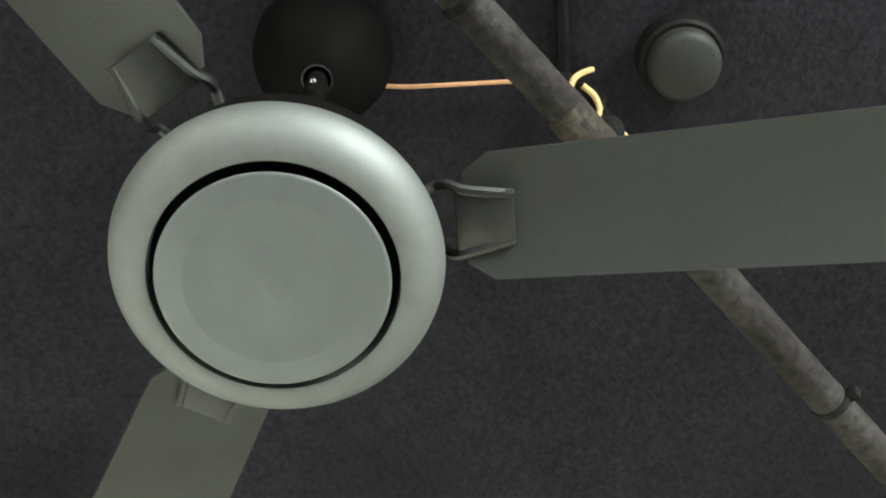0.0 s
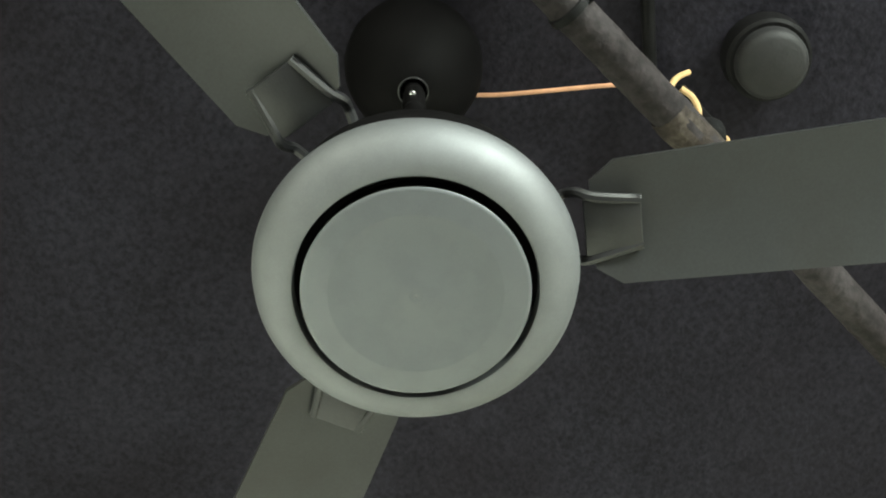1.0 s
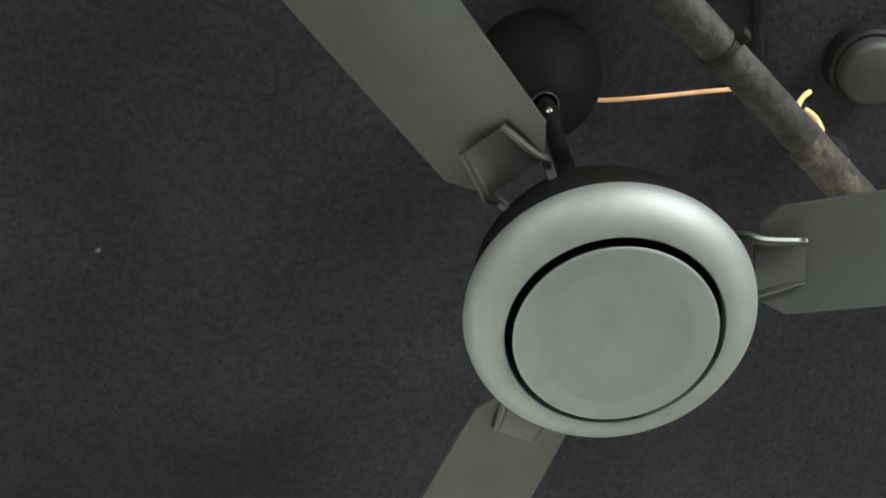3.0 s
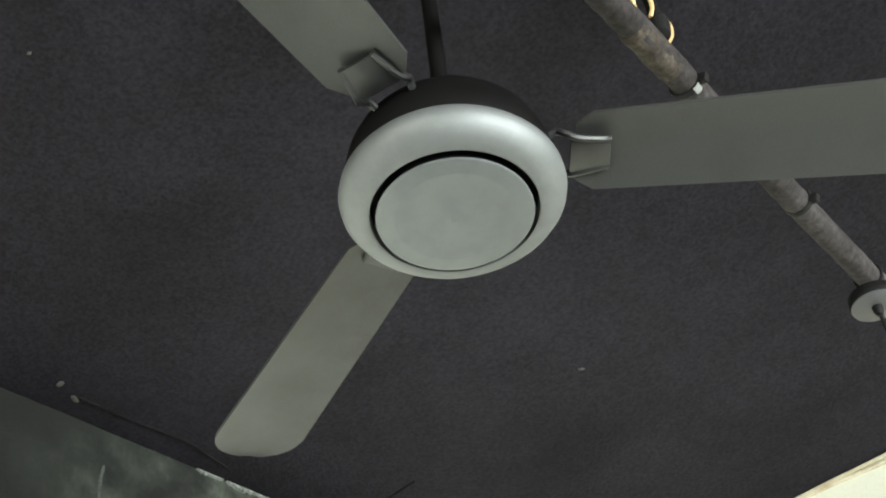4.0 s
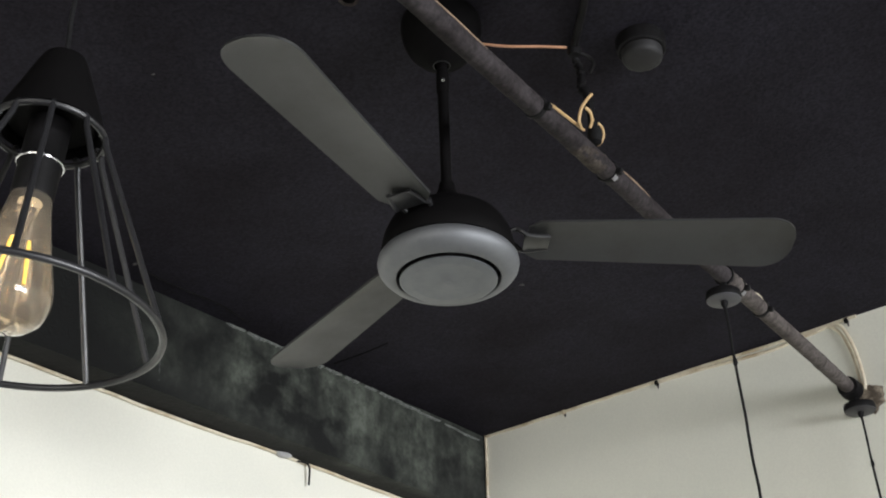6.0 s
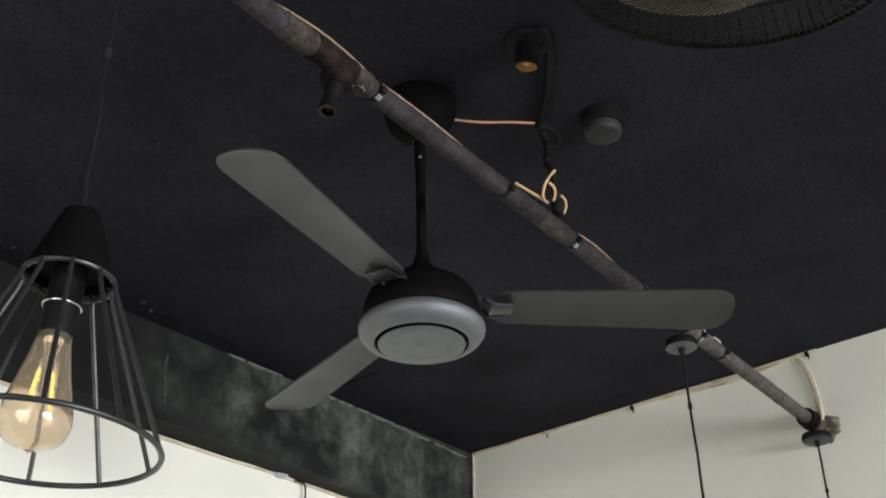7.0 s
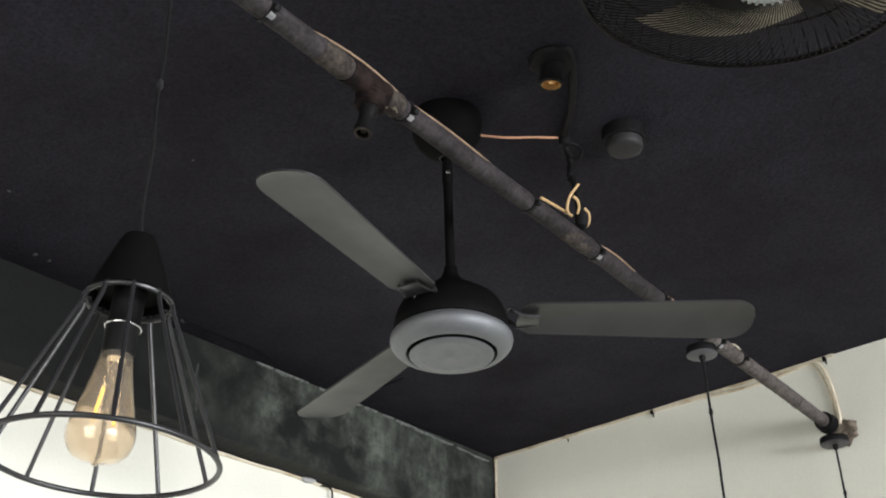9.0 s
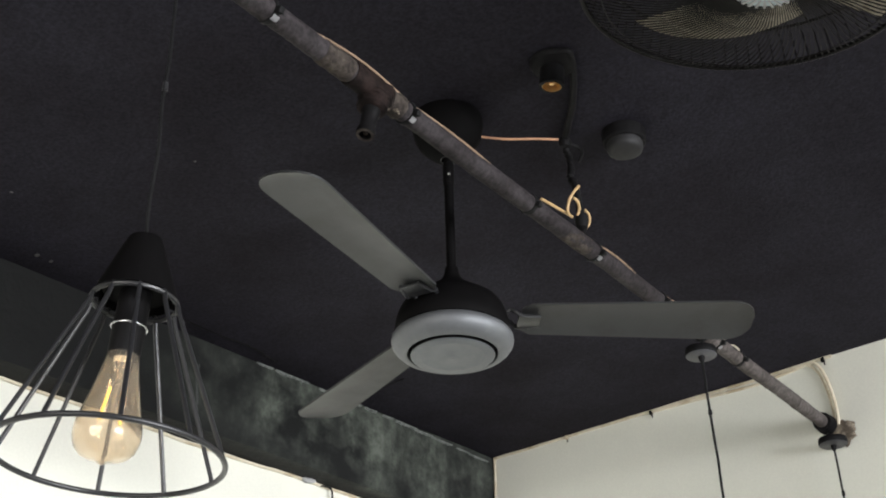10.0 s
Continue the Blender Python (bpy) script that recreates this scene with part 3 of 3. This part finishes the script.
bm = bmesh.new()
at_d = Matrix.Translation((0.222, 0.252, 0))
det = thing("smoke_detector", (0.222, 0.252, ZC), "round detector painted over in black, on the ceiling", "detector")
lathe(bm, [(0.0, ZC), (0.0415, ZC), (0.0420, ZC - 0.004), (0.0412, ZC - 0.024), (0.0380, ZC - 0.027), (0.0, ZC - 0.027)], 44, at_d)
part("base", bm, BLACK, det, "black round base")
bm = bmesh.new()
lathe(bm, [(0.0345, ZC - 0.026), (0.0343, ZC - 0.038), (0.0325, ZC - 0.043), (0.0270, ZC - 0.0465), (0.0, ZC - 0.0475)], 44, at_d)
part("cover", bm, DETECTOR, det, "dusty black cover")

# painted-over conduit on the ceiling, with a loose end that hangs to the pipe
bm = bmesh.new()
duct = thing("ceiling_cable", (0.21, 0.105, ZC), "black painted cable across the ceiling with a loose hanging end", "cable")
tube(bm, curve([(0.272, -0.036, ZC - 0.006), (0.290, -0.024, ZC - 0.006), (0.284, -0.003, ZC - 0.006), (0.259, 0.038, ZC - 0.006), (0.208, 0.105, ZC - 0.006), (0.166, 0.150, ZC - 0.006), (0.133, 0.184, ZC - 0.008)], 8), 0.0068, 10)
part("surface_cable", bm, BLACK, duct)
bm = bmesh.new()
tube(bm, curve([(0.133, 0.184, ZC - 0.008), (0.126, 0.196, ZC - 0.026), (0.132, 0.196, ZC - 0.048), (0.138, 0.190, ZC - 0.075), (0.142, 0.180, ZC - 0.105), (0.158, 0.168, ZC - 0.133), (0.158, 0.182, ZC - 0.195)], 7), 0.0066, 9,
     taper=[1 + 0.7 * noise.noise((i * 0.55, 2, 2)) for i in range(43)])
part("hanging_end", bm, BLACK, duct, "ragged black hanging cable")
bm = bmesh.new()
lathe(bm, [(0, 0.011), (0.010, 0.009), (0.013, 0), (0.010, -0.010), (0, -0.012)], 12, Matrix.Translation((0.130, 0.188, ZC - 0.014)), 0.2)
part("junction_lump", bm, BLACK, duct, "taped black joint")
bm = bmesh.new()
tube(bm, curve([(0.130, 0.188, ZC - 0.014), (0.142, 0.212, ZC - 0.018), (0.146, 0.220, ZC - 0.030), (0.136, 0.222, ZC - 0.045)], 6), 0.0035, 7)
part("stub", bm, BLACK, duct, "short bent black stub")

bm = bmesh.new()
tube(bm, curve([(0.004, 0.054, ZC - 0.007), (0.026, 0.078, ZC - 0.011), (0.055, 0.106, ZC - 0.014), (0.090, 0.142, ZC - 0.011), (0.123, 0.176, ZC - 0.010)], 8), 0.0023, 8)
tagged(finish("orange_wire", bm, WIRE_O), "thin orange wire from the fan's canopy to the ceiling cable", "wire")

tie = thing("wire_tangle", pipe_at(0.16), "curled yellowish wire ends tied above the pipe", "wire")
for pts, name in (
        ([(0.160, 0.058, 2.553), (0.153, 0.110, 2.563), (0.147, 0.150, 2.571), (0.144, 0.174, 2.575)], "wire_curl"),
        ([(0.176, 0.155, 2.620), (0.170, 0.146, 2.605), (0.163, 0.140, 2.588), (0.157, 0.141, 2.570), (0.152, 0.152, 2.566)], "wire_curl"),
        ([(0.164, 0.152, 2.598), (0.165, 0.164, 2.594), (0.161, 0.173, 2.584), (0.156, 0.173, 2.573)], "wire_curl"),
        ([(0.156, 0.198, 2.597), (0.158, 0.208, 2.589), (0.156, 0.211, 2.576), (0.151, 0.207, 2.563), (0.149, 0.198, 2.557)], "wire_curl")):
    bm = bmesh.new()
    tube(bm, curve(pts, 7), 0.0026, 8)
    part(name, bm, WIRE_Y, tie)
bm = bmesh.new()
lathe(bm, [(0, 0.018), (0.010, 0.013), (0.013, 0), (0.011, -0.016), (0, -0.022)], 12, Matrix.Translation((0.156, 0.186, 2.568)), 0.25)
part("tape_wrap", bm, CABLE, tie, "black tape wrap")

# ---- cage pendant lamp ----


def cage_lamp(x, y):
    at_l = Matrix.Translation((x, y, 0))
    lamp = thing("cage_pendant_lamp", (x, y, ZC), "black wire cage pendant lamp with an unlit amber filament bulb", "pendant lamp")
    bm = bmesh.new()
    tube(bm, [(x + 0.0010 * math.sin(i * 1.3), y + 0.0010 * math.cos(i), ZC - (ZC - 2.055) * i / 30) for i in range(31)], 0.0020, 8)
    part("cord", bm, CABLE, lamp, "black hanging cord")
    bm = bmesh.new()
    lathe(bm, [(0, 0.009), (0.0032, 0.006), (0.0036, -0.004), (0, -0.008)], 10, Matrix.Translation((x, y, 2.256)))
    part("cord_knot", bm, STEEL_B, lamp, "small dark cord joint")
    bm = bmesh.new()
    lathe(bm, [(0.0, ZC), (0.045, ZC), (0.045, ZC - 0.018), (0.040, ZC - 0.022), (0.0, ZC - 0.022)], 30, at_l)
    part("ceiling_rose", bm, BLACK, lamp, "black ceiling rose")
    bm = bmesh.new()
    lathe(bm, [(0.0, 2.058), (0.006, 2.058), (0.0175, 2.056), (0.0205, 2.049), (0.0400, 1.996), (0.0424, 1.987), (0.0411, 1.987), (0.0385, 1.995), (0.0180, 2.044), (0.0, 2.047)], 40, at_l)
    part("cap", bm, HOUSING, lamp, "black conical cap")
    cage = part("cage", tube(bmesh.new(), ring(0.0435, 1.982, 60, at_l), 0.0026, 8, closed=True), STEEL_B, lamp, "black wire cage")
    part("bottom_ring", tube(bmesh.new(), ring(0.1110, 1.816, 96, at_l), 0.0029, 9, closed=True), STEEL_B, cage)
    for k in range(10):
        # the first spoke points a little to the side of the way to the camera
        a = radians(-30.0 + 36 * k)
        c, s = math.cos(a), math.sin(a)
        bm = bmesh.new()
        tube(bm, [(x + r * c, y + r * s, z) for r, z in ((0.0385, 1.9850), (0.0425, 1.9845), (0.0446, 1.980), (0.0464, 1.972), (0.0788, 1.8945), (0.1080, 1.8235), (0.1108, 1.8160))], 0.0024, 8)
        part("spoke", bm, STEEL_B, cage)
    bm = bmesh.new()    # inner holder plate and its pale rim
    lathe(bm, [(0.0, 2.004), (0.034, 2.002), (0.0365, 1.996), (0.0340, 1.992), (0.0, 1.994)], 34, at_l)
    part("holder_plate", bm, HOUSING, lamp, "dark inner plate")
    bm = bmesh.new()
    lathe(bm, [(0.0, 1.995), (0.0155, 1.995), (0.0165, 1.990), (0.0165, 1.958), (0.0175, 1.956), (0.0175, 1.951), (0.0165, 1.949), (0.0165, 1.926), (0.0150, 1.922), (0.0, 1.922)], 34, at_l)
    sock = part("socket", bm, BLACK, lamp, "black bulb socket")
    part("socket_rim", tube(bmesh.new(), ring(0.0178, 1.9530, 36, at_l), 0.0010, 7, closed=True), CHROME, sock, "bright thin rim")
    prof = [(0.0150, 1.926), (0.0165, 1.918), (0.0178, 1.908), (0.0205, 1.893), (0.0245, 1.873), (0.0290, 1.853), (0.0322, 1.838), (0.0333, 1.829), (0.0325, 1.819), (0.0292, 1.809),
            (0.0230, 1.802), (0.0140, 1.798), (0.0060, 1.796), (0.0032, 1.793), (0.0, 1.791)]
    prof = [(r, 1.926 - (1.926 - z) * 0.875) for r, z in prof]
    inner = [(max(r - 0.0009, 0), z + (0.0009 if r < 0.02 and z < 1.83 else 0)) for r, z in prof]
    bm = bmesh.new()
    lathe(bm, prof[::-1] + [(0.0146, 1.9262)] + inner, 48, at_l)
    bulb = part("bulb", bm, AMBER, lamp, "amber tinted glass bulb")
    for f in bulb.data.polygons:
        f.use_smooth = True
    bulb.visible_shadow = False
    bm = bmesh.new()
    lathe(bm, [(0.0, 1.920), (0.0095, 1.919), (0.0070, 1.907), (0.0040, 1.897), (0.0036, 1.889), (0.0, 1.888)], 18, at_l)
    tube(bm, [(x, y, 1.890), (x, y, 1.850)], 0.0011, 6)
    part("stem", bm, AMBER, bulb, "glass stem")
    for k in range(2):
        a = radians(75 + 180 * k)
        c, s = math.cos(a), math.sin(a)
        bm = bmesh.new()
        tube(bm, [(x + 0.0065 * c, y + 0.0065 * s, 1.887), (x + 0.0105 * c, y + 0.0105 * s, 1.852)], 0.0016, 7)
        part("filament", bm, PHOSPHOR, bulb, "yellow filament strip")
        bm = bmesh.new()
        tube(bm, [(x + 0.0020 * c, y + 0.0020 * s, 1.893), (x + 0.0065 * c, y + 0.0065 * s, 1.887)], 0.0005, 5)
        part("support_wire", bm, CHROME, bulb)
    # the shade hangs a little out of plumb
    lean = Matrix.Translation((x, y, 2.056)) @ Matrix.Rotation(radians(2.3), 4, Vector((-0.65, 0.76, 0))) @ Matrix.Translation((-x, -y, -2.056))
    droop = Matrix.Translation((x, y, 1.99)) @ Matrix.Rotation(radians(1.8), 4, Vector((-0.65, 0.76, 0))) @ Matrix.Translation((-x, -y, -1.99))
    for o in lamp.children_recursive:
        if o.name.split(".")[0] not in ("cord", "cord_knot", "ceiling_rose"):
            if o.name.split(".")[0] in ("socket", "socket_rim", "bulb", "stem", "filament", "support_wire"):
                o.data.transform(droop)
            o.data.transform(lean)
    return lamp


cage_lamp(0.2644, -0.804)

# ---- caged fan on the ceiling ----


def orbit_fan():
    place = Vector((0.688, -0.156, 2.586))
    axis = Vector((-0.166, 0.067, -0.984))
    m = align(place, axis)     # z of m points out of the fan's front, downwards
    w = m.to_3x3().inverted() @ Vector((math.cos(radians(ORBIT)), math.sin(radians(ORBIT)), 0))
    first = math.degrees(math.atan2(w.y, w.x))
    off = Vector((0.032, 0.0, 0.006))
    hub = Matrix.Translation(off) @ m
    turned = Matrix.Translation((0.022, 0.002, 0.0)) @ m
    fan = thing("caged_ceiling_fan", (place.x, place.y, ZC), "black caged ceiling fan with smoky blades behind fine wires", "fan")
    bm = bmesh.new()
    tube(bm, ring(0.235, 0.0, 110, m), 0.0042, 8, closed=True)
    guard = part("guard_rim", bm, GUARD, fan, "black rim of the wire guard")
    part("back_rim", tube(bmesh.new(), ring(0.214, -0.052, 90, m), 0.0026, 7, closed=True), GUARD, guard)
    # guard wires: one front and one back wire, each set round the axis
    front = [(r * math.cos(tw), r * math.sin(tw), z) for r, z, tw in ((0.048, 0.024, 0.34), (0.095, 0.026, 0.26), (0.140, 0.0245, 0.16), (0.185, 0.018, 0.07), (0.218, 0.008, 0.02), (0.235, 0.0, 0.0))]
    rear = [(r * math.cos(-tw), r * math.sin(-tw), z) for r, z, tw in ((0.235, 0, 0), (0.222, -0.038, 0.02), (0.205, -0.058, 0.05), (0.120, -0.066, 0.15), (0.055, -0.066, 0.2))]
    for name, pts, count in (("front_wire", front, 132), ("back_wire", rear, 80)):
        for k in range(count):
            # the front wires run in to the hub, which sits off the rim's centre
            spin = m @ Matrix.Rotation(2 * math.pi * k / count, 4, "Z")
            run = [spin @ Vector(p) + (off * (1 - (math.hypot(p[0], p[1]) - 0.048) / 0.187) if name == "front_wire" else Vector()) for p in pts]
            part(name, tube(bmesh.new(), run, 0.00115, 4), GUARD, guard, smooth=False)
    for r, z in ((0.204, 0.0135),):
        part("guard_ring", tube(bmesh.new(), ring(r, z, 70, m), 0.0010, 6, closed=True), GUARD, guard)
    bm = bmesh.new()
    lathe(bm, [(0.0, 0.032), (0.030, 0.031), (0.042, 0.029), (0.047, 0.025), (0.048, 0.021), (0.045, 0.019), (0.0, 0.019)], 48, hub)
    cap = part("hub_cap", bm, HUB, guard, "blue-grey ribbed hub cap")
    for k in range(24):
        a = 2 * math.pi * k / 24
        bm = bmesh.new()
        rm = hub @ Matrix.Rotation(a, 4, "Z")
        v = [bm.verts.new(rm @ Vector(p)) for p in ((0.020, -0.001, 0.0305), (0.020, 0.001, 0.0305), (0.044, 0.0058, 0.0280), (0.045, 0.0022, 0.0275),
                                                   (0.020, -0.001, 0.0335), (0.020, 0.001, 0.0335), (0.044, 0.0058, 0.0315), (0.045, 0.0022, 0.0312))]
        for q in ((0, 1, 2, 3), (4, 5, 6, 7), (0, 1, 5, 4), (1, 2, 6, 5), (2, 3, 7, 6), (3, 0, 4, 7)):
            bm.faces.new([v[i] for i in q])
        part("rib", bm, TAPE, cap)
    for k in range(3):
        bm = bmesh.new()
        turn = turned @ Matrix.Rotation(radians(first + 120 * k), 4, "Z")
        n, span = 18, radians(86)
        rows = []
        for i in range(n + 1):
            row = []
            for j in range(17):
                # a straight front edge; the outer edge winds in towards the hub
                u = j / 16
                rr = 0.046 + (0.158 - 0.062 * max(u - 0.25, 0) ** 1.5) * i / n
                a = span * u + 0.10 * (1 - i / n) * u
                ripple = 0.0011 * math.sin(2 * math.pi * rr / 0.026)
                row.append(bm.verts.new(turn @ Vector((rr * math.cos(a), rr * math.sin(a), 0.002 - 0.036 * u + ripple))))
            rows.append(row)
        fs = []
        for i in range(n):
            for j in range(16):
                fs.append(bm.faces.new((rows[i][j], rows[i + 1][j], rows[i + 1][j + 1], rows[i][j + 1])))
        bmesh.ops.solidify(bm, geom=fs, thickness=0.0025)
        part("blade", bm, GUARD_BLADE, fan, "smoky brown plastic blade")
    bm = bmesh.new()
    lathe(bm, [(0.0, 0.014), (0.036, 0.012), (0.040, 0.006), (0.042, -0.030), (0.052, -0.045), (0.056, -0.066), (0.056, -0.110), (0.046, -0.128), (0.0, -0.130)], 36, turned)
    part("motor", bm, BLACK, fan, "black motor")
    back = turned @ Vector((0, 0, -0.12))
    bm = bmesh.new()
    tube(bm, [back, (back.x, back.y, ZC - 0.004)], 0.016, 14)
    lathe(bm, [(0, ZC), (0.055, ZC), (0.055, ZC - 0.010), (0.030, ZC - 0.020), (0, ZC - 0.020)], 32, Matrix.Translation((back.x, back.y, 0)))
    part("stem", bm, BLACK, fan, "black ceiling stem")
    return fan


orbit_fan()

# ---- cables on the walls ----


def run(name, pts, r, mat, label, n=8, wob=0.0):
    p = curve(pts, n)
    p = [v + Vector((0.0, 0.0, wob * noise.noise(v * 9))) for v in p]
    return tagged(finish(name, tube(bmesh.new(), p, r, 8), mat), label, "cable")


yc = YN - 0.0045
run("wall_cable", [(XB + 0.004, yc, ZC - 0.004), (-0.8, yc, ZC - 0.005), (-0.50, yc, ZC - 0.004), (-0.20, yc, ZC - 0.006), (0.0, yc, ZC - 0.004), (0.06, yc, ZC - 0.004)],
    0.0042, CREAM_CABLE, "cream cable along the wall's top edge", 14, 0.002)
run("wall_cable", [(-0.50, yc, ZC - 0.007), (-0.40, yc, ZC - 0.011), (-0.28, yc, ZC - 0.017), (-0.16, yc, ZC - 0.020), (-0.07, yc, ZC - 0.013), (-0.01, yc, ZC - 0.007)],
    0.0042, CREAM_CABLE, "sagging cream cable below the wall's top edge", 12, 0.003)
run("wall_cable", [(-0.015, yc, ZC - 0.006), (0.014, yc - 0.003, ZC - 0.014), (0.033, yc - 0.006, ZC - 0.048), (0.046, yc - 0.006, ZC - 0.105), (0.050, yc - 0.004, ZC - 0.165), (0.048, yc - 0.004, ZC - 0.195)],
    0.0044, CREAM_CABLE, "cream cable down the wall to the pipe's end", 8, 0.002)
run("wall_cable", [(-0.010, yc, ZC - 0.010), (0.004, yc, ZC - 0.020), (0.022, yc, ZC - 0.052), (0.035, yc, ZC - 0.110), (0.039, yc, ZC - 0.165), (0.042, yc, ZC - 0.195)],
    0.0038, CREAM_CABLE, "second cream cable down the wall to the pipe's end", 8, 0.002)
run("corner_cable", [(XB + 0.005, yc, ZC - 0.006), (XB + 0.006, yc, ZC - 0.06), (XB + 0.005, yc, ZC - 0.15), (XB + 0.005, yc, 2.40), (XB + 0.005, yc, 2.2)],
    0.0036, CREAM_CABLE, "cream cable down the corner beside the beam", 10, 0.0)
run("beam_cable", [(XW + 0.005, -2.4, ZB - 0.004), (XW + 0.005, -1.2, ZB - 0.006), (XW + 0.005, -0.2, ZB - 0.004), (XW + 0.005, 0.35, ZB - 0.007), (XW + 0.005, 0.75, ZB - 0.004), (XW + 0.005, YN - 0.01, ZB - 0.005)],
    0.0042, CREAM_CABLE, "cream cable along the wall under the beam", 16, 0.004)


def clip(x, y, z, mat=BLACK):
    c = thing("cable_clip", (x, y, z), "tiny dark cable clip nailed at the wall's top", "cable clip", "clips on the wall cables")
    bm = bmesh.new()
    box(bm, (x - 0.005, y - 0.004, z - 0.006), (x + 0.005, y + 0.004, z + 0.006), 0.001)
    part("saddle", bm, mat, c)
    bm = bmesh.new()
    lathe(bm, [(0, 0), (0.0025, 0), (0.002, 0.009), (0, 0.010)], 8, align((x + 0.003, y, z - 0.008), (0.2, -0.3, -1)))
    part("nail", bm, STEEL_B, c)
    return c


clip(-0.499, YN - 0.006, ZC - 0.010)
clip(-0.80, YN - 0.006, ZC - 0.007, CREAM_CABLE)
clip(0.035, YN - 0.006, ZC - 0.008)

# white chip of filler and a bent wire end under the beam
chip = bmesh.new()
bmesh.ops.create_icosphere(chip, subdivisions=2, radius=1, matrix=Matrix.Translation((XW + 0.012, 0.752, ZB - 0.004)) @ Matrix.Diagonal((0.012, 0.024, 0.006, 1)))
for v in chip.verts:
    v.co += 0.003 * Vector(noise.noise_vector(v.co * 60))
tagged(finish("filler_chip", chip, TAPE), "small white chip of filler under the beam", "filler")
run("wire_end", [(XW + 0.006, 0.80, ZB - 0.005), (XW + 0.016, 0.825, ZB - 0.006), (XW + 0.018, 0.835, ZB - 0.020), (XW + 0.014, 0.838, ZB - 0.060)], 0.0028, CABLE,
    "short bent dark wire end under the beam", 6)

# flaked plaster along the beam's upper edge
flakes = [(0.478, 0.060, 0.012, 0.0), (0.545, 0.070, 0.013, 0.0), (0.612, 0.055, 0.010, 0.0), (0.705, 0.050, 0.009, 0.002), (0.775, 0.030, 0.016, 0.002),
          (0.812, 0.060, 0.008, 0.003), (0.885, 0.050, 0.009, 0.003), (0.960, 0.045, 0.006, 0.004), (1.015, 0.090, 0.011, 0.005), (1.098, 0.080, 0.009, 0.008),
          (1.172, 0.095, 0.008, 0.011), (1.285, 0.065, 0.006, 0.014), (1.345, 0.095, 0.008, 0.017)]
for y, ln, h, low in flakes:
    bm = bmesh.new()
    n = max(8, int(ln / 0.003))
    jag = [0.55 * h * (0.6 + 1.3 * noise.noise((y * 50, i * 0.9, 2)) + 0.5 * noise.noise((y * 50, i * 2.7, 8))) * math.sin(math.pi * (i + 0.4) / (n + 0.8)) ** 0.6 for i in range(n + 1)]
    a = [bm.verts.new((XB + 0.0005, y + ln * i / n, ZC - 0.0005 - low)) for i in range(n + 1)]
    b = [bm.verts.new((XB + 0.0022 + 0.0015 * noise.noise((y * 40 + i, 0, 1)), y + ln * i / n, ZC - 0.0015 - low - max(g, 0.0002))) for i, g in enumerate(jag)]
    c = [bm.verts.new((XB - 0.006, y + ln * i / n, v.co.z - 0.003)) for i, v in enumerate(b)]
    for i in range(n):
        bm.faces.new((a[i], a[i + 1], b[i + 1], b[i]))
        bm.faces.new((b[i], b[i + 1], c[i + 1], c[i]))
    tagged(finish("plaster_flake", bm, CHIP), "pale flake of plaster at the beam's upper edge", "plaster flake", "plaster flakes along the beam")

# bare specks where the ceiling paint has chipped, and a pale ridge on the beam
for x, y, s in ((-0.465, -0.231, 0.004), (-1.022, -0.227, 0.009), (-1.023, -0.190, 0.007), (-0.832, -0.410, 0.004), (-0.448, 0.805, 0.006),
                (-1.023, 0.160, 0.009), (-1.022, 0.010, 0.006), (-1.018, -0.063, 0.006), (-1.044, 0.201, 0.010)):
    bm = bmesh.new()
    bmesh.ops.create_icosphere(bm, subdivisions=2, radius=1, matrix=Matrix.Translation((x, y, ZC)) @ Matrix.Rotation(x * 40, 4, "Z") @ Matrix.Diagonal((s, s * 0.55, 0.0012, 1)))
    for v in bm.verts:
        v.co += 0.25 * s * Vector((noise.noise(v.co * 300), noise.noise(v.co * 300 + Vector((9, 0, 0))), 0))
    tagged(finish("paint_chip", bm, SPECK), "tiny pale chip in the black ceiling paint", "paint chip", "chips in the ceiling paint")

bm = bmesh.new()
tube(bm, curve([(XB - 0.004, 0.296, 2.700), (XB - 0.003, 0.292, 2.660), (XB - 0.004, 0.299, 2.610), (XB - 0.005, 0.304, 2.556)], 7), 0.0062, 8,
     taper=[0.3 + 0.6 * abs(noise.noise((i * 0.8, 1, 4))) + 0.3 * math.sin(math.pi * i / 21) for i in range(22)])
for v in bm.verts:
    v.co.x = XB - 0.003 + (v.co.x - XB + 0.003) * 0.5
tagged(finish("plaster_run", bm, RUN), "pale run of plaster down the beam's face", "plaster run")

bm = bmesh.new()
tube(bm, curve([(-1.060, 0.815, ZC - 0.0005), (-0.980, 0.822, ZC - 0.0005), (-0.876, 0.821, ZC - 0.0003)], 8), 0.0022, 6)
tagged(finish("ceiling_seam", bm, BLACK), "thin dark seam line across the black ceiling", "seam")
bm = bmesh.new()
tube(bm, curve([(-1.034, 0.200, ZC - 0.0005), (-1.036, 0.300, ZC - 0.0005), (-1.030, 0.410, ZC - 0.0005), (-1.052, 0.520, ZC - 0.0003)], 8), 0.0022, 6)
tagged(finish("ceiling_seam", bm, BLACK), "thin dark seam line beside the beam", "seam")
